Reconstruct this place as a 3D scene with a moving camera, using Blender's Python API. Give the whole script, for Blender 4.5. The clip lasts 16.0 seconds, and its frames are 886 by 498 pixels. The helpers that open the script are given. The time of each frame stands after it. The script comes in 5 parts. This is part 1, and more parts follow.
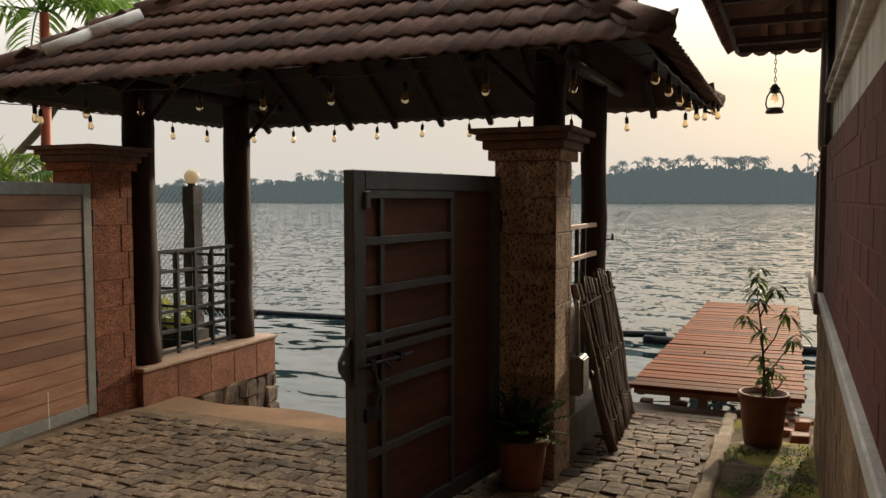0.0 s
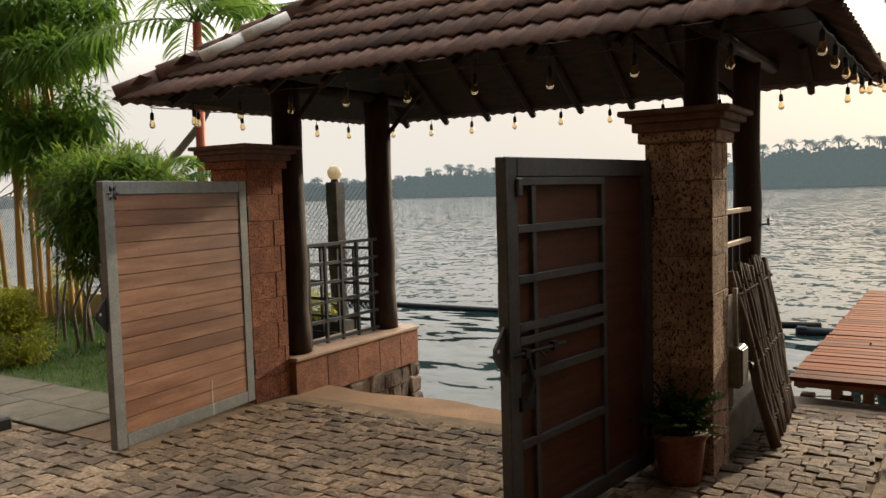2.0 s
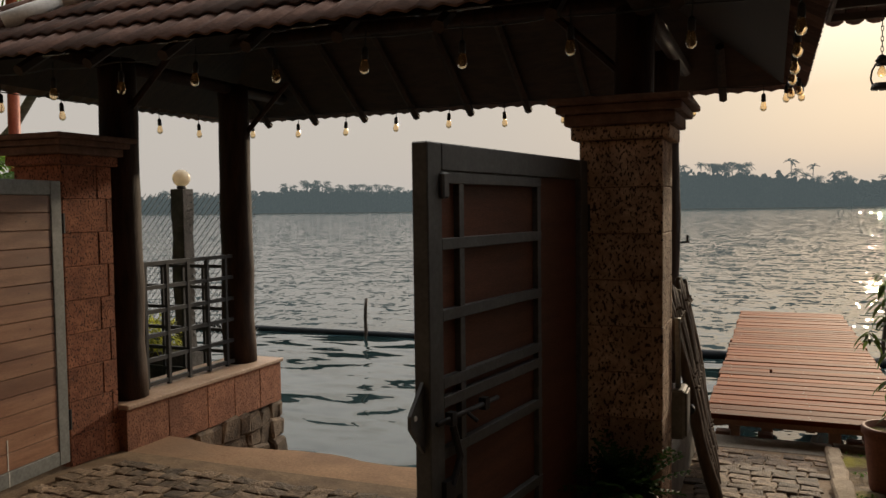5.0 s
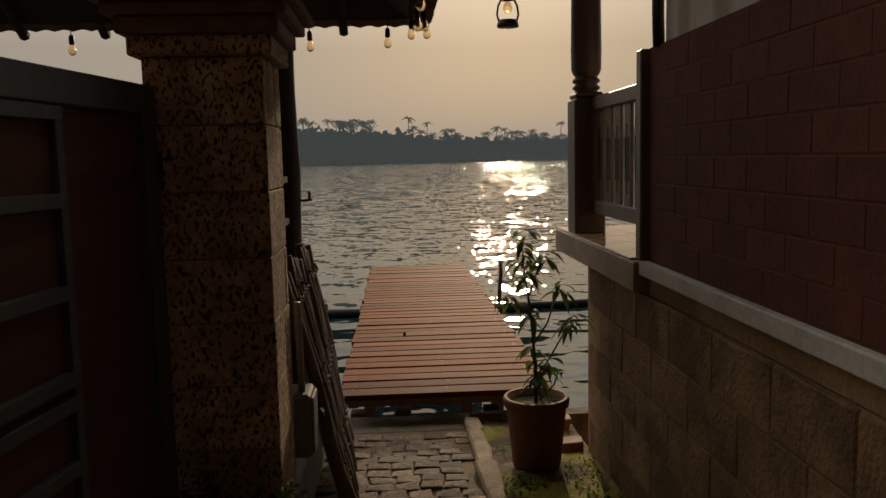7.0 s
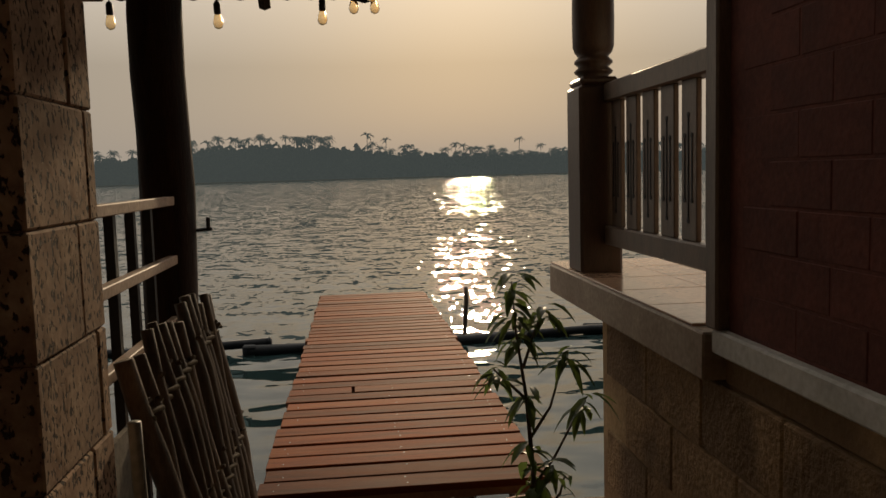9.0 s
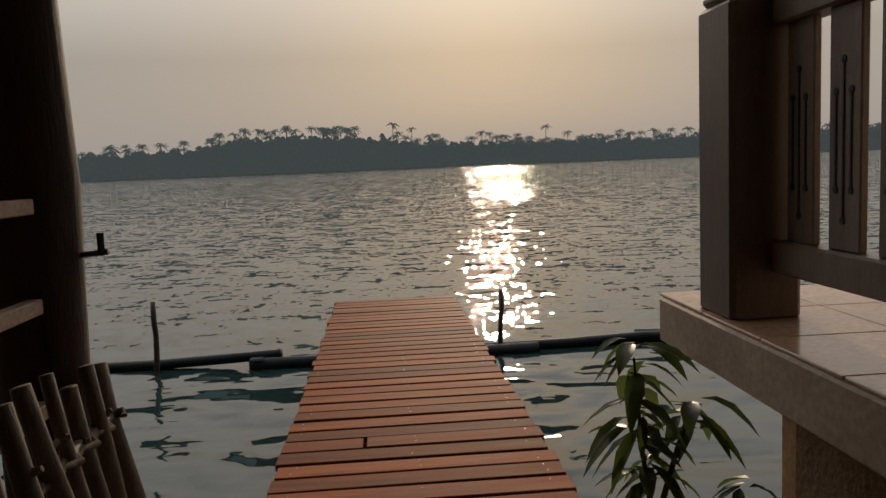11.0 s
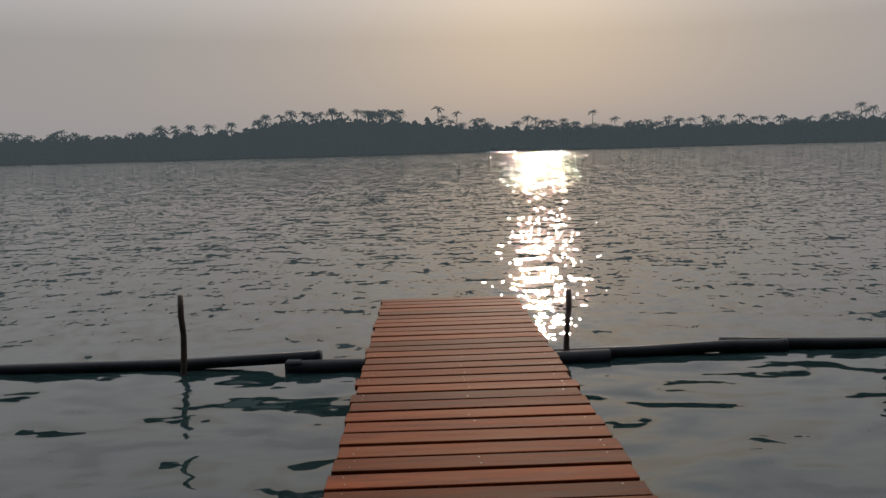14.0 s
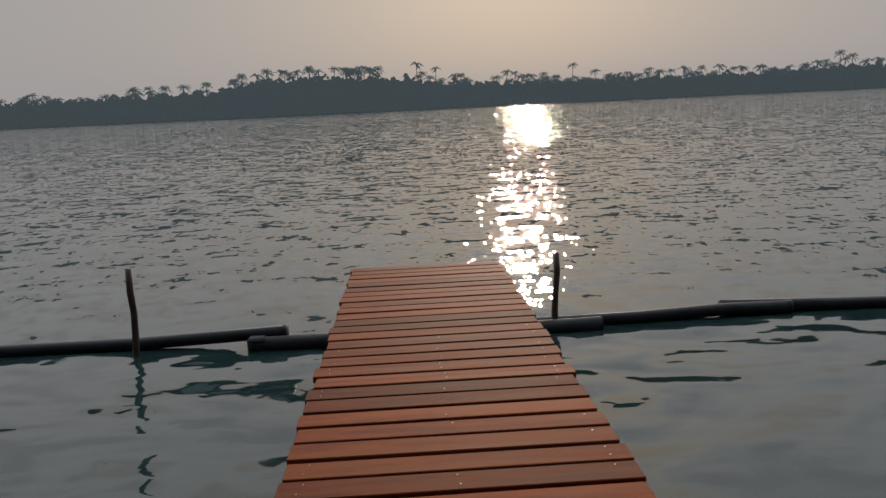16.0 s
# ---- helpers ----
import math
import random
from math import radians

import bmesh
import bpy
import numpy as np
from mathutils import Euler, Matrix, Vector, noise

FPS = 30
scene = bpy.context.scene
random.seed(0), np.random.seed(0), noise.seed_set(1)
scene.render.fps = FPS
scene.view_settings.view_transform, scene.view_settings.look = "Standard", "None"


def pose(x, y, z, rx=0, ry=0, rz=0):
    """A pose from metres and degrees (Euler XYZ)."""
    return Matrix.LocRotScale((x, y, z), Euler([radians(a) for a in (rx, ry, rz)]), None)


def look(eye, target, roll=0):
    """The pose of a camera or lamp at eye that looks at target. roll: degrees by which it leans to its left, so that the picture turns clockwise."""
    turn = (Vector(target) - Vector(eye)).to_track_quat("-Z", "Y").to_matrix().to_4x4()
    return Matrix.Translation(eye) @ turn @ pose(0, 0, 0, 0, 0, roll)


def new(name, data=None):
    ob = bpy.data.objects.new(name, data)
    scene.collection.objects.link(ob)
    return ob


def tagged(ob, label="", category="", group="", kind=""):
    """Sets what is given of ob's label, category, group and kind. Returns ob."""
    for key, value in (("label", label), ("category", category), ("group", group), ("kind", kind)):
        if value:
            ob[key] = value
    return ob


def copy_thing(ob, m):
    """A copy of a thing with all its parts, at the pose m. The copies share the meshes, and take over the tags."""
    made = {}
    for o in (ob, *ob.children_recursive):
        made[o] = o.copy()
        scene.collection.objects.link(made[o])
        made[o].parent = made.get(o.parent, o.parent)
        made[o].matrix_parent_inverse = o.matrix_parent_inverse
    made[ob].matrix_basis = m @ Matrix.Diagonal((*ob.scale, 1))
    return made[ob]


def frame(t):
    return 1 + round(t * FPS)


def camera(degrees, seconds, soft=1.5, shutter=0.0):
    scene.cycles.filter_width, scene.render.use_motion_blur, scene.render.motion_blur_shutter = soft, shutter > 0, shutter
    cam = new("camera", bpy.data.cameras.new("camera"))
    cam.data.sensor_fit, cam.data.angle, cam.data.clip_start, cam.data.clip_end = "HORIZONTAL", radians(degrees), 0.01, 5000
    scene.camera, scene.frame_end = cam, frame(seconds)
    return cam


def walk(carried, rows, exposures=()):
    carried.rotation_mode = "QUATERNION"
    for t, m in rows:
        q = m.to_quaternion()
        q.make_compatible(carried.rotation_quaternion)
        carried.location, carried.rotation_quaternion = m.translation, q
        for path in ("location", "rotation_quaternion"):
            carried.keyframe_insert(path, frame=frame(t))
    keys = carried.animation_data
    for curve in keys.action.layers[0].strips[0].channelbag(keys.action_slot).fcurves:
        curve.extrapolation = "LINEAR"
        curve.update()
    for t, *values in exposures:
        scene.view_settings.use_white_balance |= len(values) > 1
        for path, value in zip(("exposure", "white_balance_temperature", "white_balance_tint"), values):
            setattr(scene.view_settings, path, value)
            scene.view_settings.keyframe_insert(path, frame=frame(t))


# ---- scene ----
cam = camera(57.5, 16.0)
PATH = [
    (0, (0.07, -0.082, 1.695), (-0.718, 1.752, 1.571), -0.1),
    (0.5, (0.032, -0.099, 1.677), (-0.787, 1.72, 1.536), -0.5),
    (1, (0.013, -0.115, 1.683), (-0.904, 1.657, 1.545), -1.4),
    (1.5, (-0.017, -0.116, 1.684), (-1.035, 1.6, 1.555), -1.7),
    (2, (-0.036, -0.098, 1.673), (-1.106, 1.586, 1.536), -1.7),
    (2.5, (-0.114, 0.026, 1.667), (-1.233, 1.676, 1.516), -1.9),
    (3, (-0.193, 0.152, 1.656), (-1.32, 1.796, 1.493), -1.7),
    (5.5, (-0.782, 0.927, 1.619), (-1.252, 2.868, 1.508), -1.4),
    (6, (-0.829, 1.182, 1.62), (-0.951, 3.172, 1.465), -2.2),
    (6.5, (-0.782, 1.466, 1.592), (-0.717, 3.456, 1.404), -1.7),
    (7, (-0.733, 1.764, 1.59), (-0.618, 3.748, 1.366), -1.3),
    (7.5, (-0.751, 2.039, 1.582), (-0.587, 4.02, 1.359), -1.4),
    (8, (-0.73, 2.37, 1.585), (-0.538, 4.35, 1.385), -1.8),
    (8.5, (-0.648, 2.712, 1.589), (-0.449, 4.691, 1.387), -1.9),
    (9, (-0.636, 3.015, 1.571), (-0.421, 4.995, 1.383), -1.6),
    (11.5, (-0.539, 4.536, 1.542), (-0.433, 6.52, 1.308), -2.4),
    (12, (-0.554, 4.724, 1.509), (-0.494, 6.702, 1.22), -2.0),
    (12.5, (-0.621, 4.922, 1.52), (-0.55, 6.9, 1.227), -1.5),
    (13, (-0.664, 5.015, 1.538), (-0.582, 6.993, 1.255), -1.8),
    (13.3, (-0.668, 5.12, 1.525), (-0.594, 7.102, 1.263), -2.0),
    (13.5, (-0.664, 5.193, 1.529), (-0.597, 7.177, 1.282), -1.9),
    (14, (-0.652, 5.377, 1.528), (-0.611, 7.362, 1.282), -1.6),
    (14.5, (-0.675, 5.595, 1.507), (-0.652, 7.577, 1.239), -1.7),
    (15, (-0.725, 5.781, 1.507), (-0.694, 7.754, 1.183), -2.2),
    (15.5, (-0.7, 5.905, 1.495), (-0.653, 7.874, 1.152), -2.6),
    (16, (-0.57, 6.118, 1.478), (-0.49, 8.085, 1.126), -2.7),
]
# exposure follows the light meter of the carried camera: (seconds, stops, kelvin, tint)
EXPO = [(0, 1.3, 6450, 5), (3.0, 1.7, 6350, 5), (5.5, 0.62, 6500, 7), (7.0, 0.12, 7000, 8), (9.0, 0.2, 7100, 7), (11.5, 0.25, 6300, 9), (12.0, 0.45, 6150, 10), (13.0, 0.28, 6000, 11), (14.0, 0.2, 5950, 10), (16, 0.32, 5900, 9)]
walk(cam, [(t, look(e, g, r)) for t, e, g, r in PATH], EXPO)

# ---- world and sun ----
SUN_AZ, SUN_EL = 8.0, 14.5          # degrees clockwise from +y, and above the horizon
world = bpy.data.worlds.new("world")
scene.world = world
world.use_nodes = True
wn, wl = world.node_tree.nodes, world.node_tree.links
wn.clear()
sky = wn.new("ShaderNodeTexSky")
sky.sky_type = "NISHITA"
sky.sun_disc = False
sky.sun_elevation, sky.sun_rotation = radians(SUN_EL), radians(SUN_AZ)
sky.air_density, sky.dust_density, sky.ozone_density = 1.6, 5.0, 1.0
haze = wn.new("ShaderNodeRGB")
haze.outputs[0].default_value = (3.9, 3.52, 3.24, 1)
wmix = wn.new("ShaderNodeMixRGB")
wmix.inputs[0].default_value = 0.965
wl.new(sky.outputs[0], wmix.inputs[1])
# the haze is brighter on the sun's side of the sky
wtc = wn.new("ShaderNodeTexCoord")
wsep = wn.new("ShaderNodeSeparateXYZ")
wl.new(wtc.outputs["Generated"], wsep.inputs[0])
wrange = wn.new("ShaderNodeMapRange")
wrange.inputs[1].default_value, wrange.inputs[2].default_value = -0.40, 0.45
wrange.inputs[3].default_value, wrange.inputs[4].default_value = 0.06, 1.0
wl.new(wsep.outputs["Y"], wrange.inputs[0])
wdim = wn.new("ShaderNodeVectorMath")
wdim.operation = "SCALE"
wl.new(haze.outputs[0], wdim.inputs[0])
wup = wn.new("ShaderNodeMapRange")           # a veiled sky, brighter towards the zenith
wup.inputs[1].default_value, wup.inputs[2].default_value = 0.13, 0.80
wup.inputs[3].default_value, wup.inputs[4].default_value = 0.76, 4.4
wl.new(wsep.outputs["Z"], wup.inputs[0])
wmul = wn.new("ShaderNodeMath")
wmul.operation = "MULTIPLY"
wl.new(wrange.outputs[0], wmul.inputs[0])
wl.new(wup.outputs[0], wmul.inputs[1])
wl.new(wmul.outputs[0], wdim.inputs["Scale"])
wl.new(wdim.outputs[0], wmix.inputs[2])
bg = wn.new("ShaderNodeBackground")
bg.inputs[1].default_value = 0.1
wl.new(wmix.outputs[0], bg.inputs[0])
wo = wn.new("ShaderNodeOutputWorld")
wl.new(bg.outputs[0], wo.inputs[0])

sun = new("sun", bpy.data.lights.new("sun", "SUN"))
sun.data.energy, sun.data.angle, sun.data.color = 1.5, radians(1.5), (1.0, 0.78, 0.55)
sd = Vector((math.sin(radians(SUN_AZ)) * math.cos(radians(SUN_EL)), math.cos(radians(SUN_AZ)) * math.cos(radians(SUN_EL)), math.sin(radians(SUN_EL))))
sun.matrix_world = look(sd * 60, (0, 0, 0))

# ---- materials ----


def material(name, c1, c2, scale=8.0, rough=0.7, metal=0.0, bump=0.004, fine=60.0, stretch=(1, 1, 1), spec=0.4, rand=0.0, c3=None, c3amt=0.5, translucent=None, emit=None, trans=0.0, coarse=1.5, alpha=None):
    m = bpy.data.materials.new(name)
    m.use_nodes = True
    n, l = m.node_tree.nodes, m.node_tree.links
    b = n["Principled BSDF"]
    tc = n.new("ShaderNodeTexCoord")
    mp = n.new("ShaderNodeMapping")
    mp.inputs["Scale"].default_value = stretch
    l.new(tc.outputs["Object"], mp.inputs[0])
    vec = mp.outputs[0]
    info = n.new("ShaderNodeObjectInfo")
    if rand:
        add = n.new("ShaderNodeVectorMath")
        add.operation = "ADD"
        sc = n.new("ShaderNodeMath")
        sc.operation = "MULTIPLY"
        sc.inputs[1].default_value = 37.0
        l.new(info.outputs["Random"], sc.inputs[0])
        l.new(vec, add.inputs[0])
        l.new(sc.outputs[0], add.inputs[1])
        vec = add.outputs[0]
    n1 = n.new("ShaderNodeTexNoise")
    n1.inputs["Scale"].default_value, n1.inputs["Detail"].default_value, n1.inputs["Roughness"].default_value = scale, 6, 0.6
    n2 = n.new("ShaderNodeTexNoise")
    n2.inputs["Scale"].default_value, n2.inputs["Detail"].default_value = fine, 5
    n3 = n.new("ShaderNodeTexNoise")
    n3.inputs["Scale"].default_value, n3.inputs["Detail"].default_value = coarse, 4
    for q in (n1, n2, n3):
        l.new(vec, q.inputs["Vector"])
    r1 = n.new("ShaderNodeValToRGB")
    r1.color_ramp.elements[0].position, r1.color_ramp.elements[1].position = 0.32, 0.70
    r1.color_ramp.elements[0].color, r1.color_ramp.elements[1].color = (*c1, 1), (*c2, 1)
    l.new(n1.outputs["Fac"], r1.inputs[0])
    col = r1.outputs[0]
    mx = n.new("ShaderNodeMixRGB")
    mx.blend_type = "OVERLAY"
    mx.inputs[0].default_value = 0.45
    l.new(col, mx.inputs[1])
    l.new(n2.outputs["Fac"], mx.inputs[2])
    col = mx.outputs[0]
    if c3:
        m3 = n.new("ShaderNodeMixRGB")
        r3 = n.new("ShaderNodeValToRGB")
        r3.color_ramp.elements[0].position, r3.color_ramp.elements[1].position = 0.48, 0.62
        r3.color_ramp.elements[1].color = (c3amt, c3amt, c3amt, 1)
        l.new(n3.outputs["Fac"], r3.inputs[0])
        l.new(r3.outputs[0], m3.inputs[0])
        l.new(col, m3.inputs[1])
        m3.inputs[2].default_value = (*c3, 1)
        col = m3.outputs[0]
    if rand:
        hs = n.new("ShaderNodeHueSaturation")
        mr = n.new("ShaderNodeMapRange")
        mr.inputs[3].default_value, mr.inputs[4].default_value = 1 - rand, 1 + rand
        l.new(info.outputs["Random"], mr.inputs[0])
        l.new(mr.outputs[0], hs.inputs["Value"])
        l.new(col, hs.inputs["Color"])
        col = hs.outputs[0]
    l.new(col, b.inputs["Base Color"])
    rr = n.new("ShaderNodeMapRange")
    rr.inputs[3].default_value, rr.inputs[4].default_value = max(0.02, rough - 0.12), min(1, rough + 0.12)
    l.new(n1.outputs["Fac"], rr.inputs[0])
    l.new(rr.outputs[0], b.inputs["Roughness"])
    b.inputs["Metallic"].default_value = metal
    b.inputs["Specular IOR Level"].default_value = spec
    b.inputs["Transmission Weight"].default_value = trans
    if emit:
        b.inputs["Emission Color"].default_value = (*emit[0], 1)
        b.inputs["Emission Strength"].default_value = emit[1]
    if bump:
        ad = n.new("ShaderNodeMath")
        ad.operation = "MULTIPLY_ADD"
        ad.inputs[1].default_value = 0.4
        l.new(n2.outputs["Fac"], ad.inputs[0])
        l.new(n1.outputs["Fac"], ad.inputs[2])
        bp = n.new("ShaderNodeBump")
        bp.inputs["Strength"].default_value = 0.8
        bp.inputs["Distance"].default_value = bump
        l.new(ad.outputs[0], bp.inputs["Height"])
        l.new(bp.outputs[0], b.inputs["Normal"])
    if translucent:
        tr = n.new("ShaderNodeBsdfTranslucent")
        tr.inputs[0].default_value = (*translucent, 1)
        ms = n.new("ShaderNodeMixShader")
        ms.inputs[0].default_value = 0.5
        out = n["Material Output"]
        l.new(b.outputs[0], ms.inputs[1])
        l.new(tr.outputs[0], ms.inputs[2])
        l.new(ms.outputs[0], out.inputs[0])
    return m


def island_random(m, amount):
    """Varies the value of a joined mesh island by island."""
    n, l = m.node_tree.nodes, m.node_tree.links
    b = n["Principled BSDF"]
    src = b.inputs["Base Color"].links[0].from_socket
    g = n.new("ShaderNodeNewGeometry")
    hs = n.new("ShaderNodeHueSaturation")
    mr = n.new("ShaderNodeMapRange")
    mr.inputs[3].default_value, mr.inputs[4].default_value = 1 - amount, 1 + amount
    l.new(g.outputs["Random Per Island"], mr.inputs[0])
    l.new(mr.outputs[0], hs.inputs["Value"])
    l.new(src, hs.inputs["Color"])
    l.new(hs.outputs[0], b.inputs["Base Color"])
    return m


def pitted_stone(name, c1, c2, pit):
    """Laterite: warm porous stone with dark pits."""
    m = material(name, c1, c2, scale=14, rough=0.9, bump=0.004, fine=70, rand=0.16, coarse=4, c3=(c1[0] * 0.6, c1[1] * 0.6, c1[2] * 0.6))
    n, l = m.node_tree.nodes, m.node_tree.links
    b = n["Principled BSDF"]
    tc = n.new("ShaderNodeTexCoord")
    v = n.new("ShaderNodeTexNoise")
    v.inputs["Scale"].default_value, v.inputs["Detail"].default_value = 100, 3
    mp = n.new("ShaderNodeMapping")
    mp.inputs["Scale"].default_value = (1, 1, 0.6)
    l.new(tc.outputs["Object"], mp.inputs[0])
    l.new(mp.outputs[0], v.inputs["Vector"])
    r = n.new("ShaderNodeValToRGB")
    r.color_ramp.elements[0].position, r.color_ramp.elements[1].position = 0.395, 0.435
    l.new(v.outputs["Fac"], r.inputs[0])
    mx = n.new("ShaderNodeMixRGB")
    src = b.inputs["Base Color"].links[0].from_socket
    mx.inputs[1].default_value = (*pit, 1)
    l.new(r.outputs[0], mx.inputs[0])
    l.new(src, mx.inputs[2])
    l.new(mx.outputs[0], b.inputs["Base Color"])
    bp = n.new("ShaderNodeBump")
    bp.inputs["Distance"].default_value = 0.015
    l.new(r.outputs[0], bp.inputs["Height"])
    old = b.inputs["Normal"].links[0].from_node
    l.new(old.outputs[0], bp.inputs["Normal"])
    l.new(bp.outputs[0], b.inputs["Normal"])
    return m


MAT_WOODPOST = material("dark_stained_trunk", (0.018, 0.010, 0.007), (0.05, 0.026, 0.016), scale=7, stretch=(3, 3, 0.5), rough=0.7, spec=0.2, bump=0.006)
MAT_TILE = material("clay_tile", (0.085, 0.050, 0.042), (0.18, 0.105, 0.082), scale=5, rough=0.85, rand=0.3, c3=(0.06, 0.045, 0.04), c3amt=0.65, bump=0.004, coarse=2.2)
MAT_TILE_REST = island_random(material("clay_tile_joined", (0.085, 0.050, 0.042), (0.18, 0.105, 0.082), scale=5, rough=0.85, c3=(0.06, 0.045, 0.04), c3amt=0.65, bump=0.004, coarse=2.2), 0.3)
MAT_MORTAR = material("ridge_mortar", (0.55, 0.57, 0.57), (0.74, 0.75, 0.75), scale=9, rough=0.9, bump=0.008)
MAT_UNDER = material("under_roof_wood", (0.022, 0.015, 0.011), (0.055, 0.035, 0.024), scale=6, stretch=(1, 4, 1), rough=0.75)
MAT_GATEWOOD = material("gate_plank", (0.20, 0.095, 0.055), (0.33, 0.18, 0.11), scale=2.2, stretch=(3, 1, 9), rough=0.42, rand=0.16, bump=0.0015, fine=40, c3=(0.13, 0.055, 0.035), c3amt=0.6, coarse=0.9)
# darker copy of the gate plank, with the back's shade put into its colour
MAT_GATEWOOD_SHADED = material("shaded_gate_plank", (0.085, 0.035, 0.022), (0.15, 0.066, 0.042), scale=2.2, stretch=(3, 1, 9), rough=0.6, rand=0.2, bump=0.0015, fine=40, spec=0.25)
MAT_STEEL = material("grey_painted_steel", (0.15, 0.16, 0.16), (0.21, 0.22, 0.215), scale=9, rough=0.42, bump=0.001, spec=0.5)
MAT_STEEL_SHADED = material("shaded_grey_steel", (0.055, 0.058, 0.06), (0.095, 0.10, 0.10), scale=9, rough=0.45, bump=0.001)
MAT_IRON = material("black_iron", (0.012, 0.013, 0.015), (0.03, 0.03, 0.034), scale=12, rough=0.5, bump=0.001)
MAT_LATERITE = pitted_stone("laterite", (0.36, 0.215, 0.135), (0.60, 0.42, 0.285), (0.05, 0.030, 0.02))
MAT_LATERITE_RED = pitted_stone("red_laterite", (0.25, 0.085, 0.045), (0.44, 0.18, 0.10), (0.06, 0.02, 0.012))
MAT_CAP = material("moulded_cap", (0.11, 0.06, 0.042), (0.21, 0.12, 0.085), scale=10, rough=0.85, bump=0.006)
MAT_PLINTH = pitted_stone("red_laterite_plinth", (0.25, 0.10, 0.058), (0.40, 0.18, 0.105), (0.12, 0.048, 0.028))
MAT_PLINTHTOP = material("plinth_coping", (0.36, 0.24, 0.17), (0.50, 0.36, 0.27), scale=6, rough=0.6)
MAT_RUBBLE = material("quay_rubble", (0.06, 0.045, 0.034), (0.19, 0.14, 0.10), scale=9, rough=0.95, bump=0.02, rand=0.25)
MAT_CONCRETE = material("worn_concrete", (0.26, 0.15, 0.085), (0.46, 0.29, 0.17), scale=3, rough=0.85, bump=0.005, c3=(0.17, 0.11, 0.07), c3amt=0.6)
MAT_SLABGREY = material("quay_concrete", (0.15, 0.13, 0.11), (0.27, 0.24, 0.20), scale=5, rough=0.85, bump=0.005)
MAT_SETT = material("granite_sett", (0.10, 0.072, 0.050), (0.34, 0.25, 0.17), scale=34, rough=0.8, rand=0.38, bump=0.016, fine=110, c3=(0.065, 0.055, 0.046), c3amt=0.75, coarse=1.3)
MAT_SETT_REST = island_random(material("granite_sett_joined", (0.10, 0.072, 0.050), (0.34, 0.25, 0.17), scale=34, rough=0.8, bump=0.016, fine=110, c3=(0.065, 0.055, 0.046), c3amt=0.75, coarse=1.3), 0.38)
MAT_EARTH = material("dusty_earth", (0.13, 0.085, 0.05), (0.24, 0.165, 0.10), scale=7, rough=0.95, bump=0.01)
MAT_FLAG = material("sandstone_flag", (0.085, 0.078, 0.06), (0.17, 0.15, 0.115), scale=4, rough=0.8, rand=0.2, bump=0.003)
MAT_BRICK = material("dark_red_brick", (0.095, 0.029, 0.022), (0.165, 0.051, 0.037), scale=7, rough=0.85, rand=0.09, bump=0.005, c3=(0.09, 0.03, 0.022), c3amt=0.5)
MAT_BRICK_REST = island_random(material("dark_red_brick_joined", (0.12, 0.032, 0.022), (0.26, 0.075, 0.048), scale=7, rough=0.8, bump=0.005, c3=(0.09, 0.03, 0.022), c3amt=0.5), 0.22)
MAT_JOINT = material("brick_joint", (0.09, 0.028, 0.021), (0.17, 0.055, 0.04), scale=9, rough=0.9)
MAT_WHITE = material("grimy_white_plaster", (0.52, 0.49, 0.42), (0.76, 0.73, 0.66), scale=3, stretch=(1, 3, 0.5), rough=0.85, bump=0.003, c3=(0.24, 0.22, 0.18), c3amt=0.6, coarse=2.5)
MAT_BAND = material("white_band", (0.50, 0.50, 0.47), (0.68, 0.67, 0.63), scale=5, rough=0.7, bump=0.002)
MAT_OCHRE = material("ochre_stone_wall", (0.27, 0.17, 0.085), (0.46, 0.32, 0.18), scale=3.2, rough=0.92, bump=0.012, c3=(0.15, 0.09, 0.05), c3amt=0.7, coarse=2.0)
MAT_OCHRE_BLOCK = material("ochre_laterite_block", (0.20, 0.12, 0.06), (0.37, 0.245, 0.135), scale=6, rough=0.95, bump=0.035, rand=0.03, c3=(0.11, 0.066, 0.038), c3amt=0.7, coarse=2.6)
MAT_JOINERY = material("brown_painted_joinery", (0.13, 0.095, 0.075), (0.21, 0.155, 0.12), scale=4, stretch=(4, 4, 0.6), rough=0.42, bump=0.0015)
MAT_COLUMN = material("dark_column_wood", (0.06, 0.035, 0.025), (0.11, 0.065, 0.045), scale=4, stretch=(4, 4, 0.6), rough=0.4, bump=0.0015)
MAT_PORCH = material("porch_floor_tile", (0.36, 0.22, 0.15), (0.48, 0.32, 0.22), scale=5, rough=0.14, bump=0.0006, rand=0.1)
MAT_SLABEDGE = material("beige_slab", (0.27, 0.21, 0.16), (0.40, 0.33, 0.26), scale=5, rough=0.6, bump=0.002)
MAT_DECK = material("red_brown_deck_plank", (0.062, 0.015, 0.005), (0.155, 0.038, 0.012), scale=2.2, stretch=(1, 8, 8), rough=0.7, spec=0.06, rand=0.38, bump=0.0018, fine=45, c3=(0.16, 0.05, 0.016), c3amt=0.5, coarse=1.2)
MAT_DECKBEAM = material("deck_beam", (0.09, 0.045, 0.026), (0.17, 0.085, 0.05), scale=5, rough=0.7)
MAT_STICK = material("peeled_stick", (0.065, 0.046, 0.032), (0.17, 0.125, 0.09), scale=6, stretch=(4, 4, 0.8), rough=0.75, rand=0.25, bump=0.004)
MAT_ROPE = material("coir_rope", (0.06, 0.045, 0.03), (0.13, 0.10, 0.07), scale=30, rough=0.95)
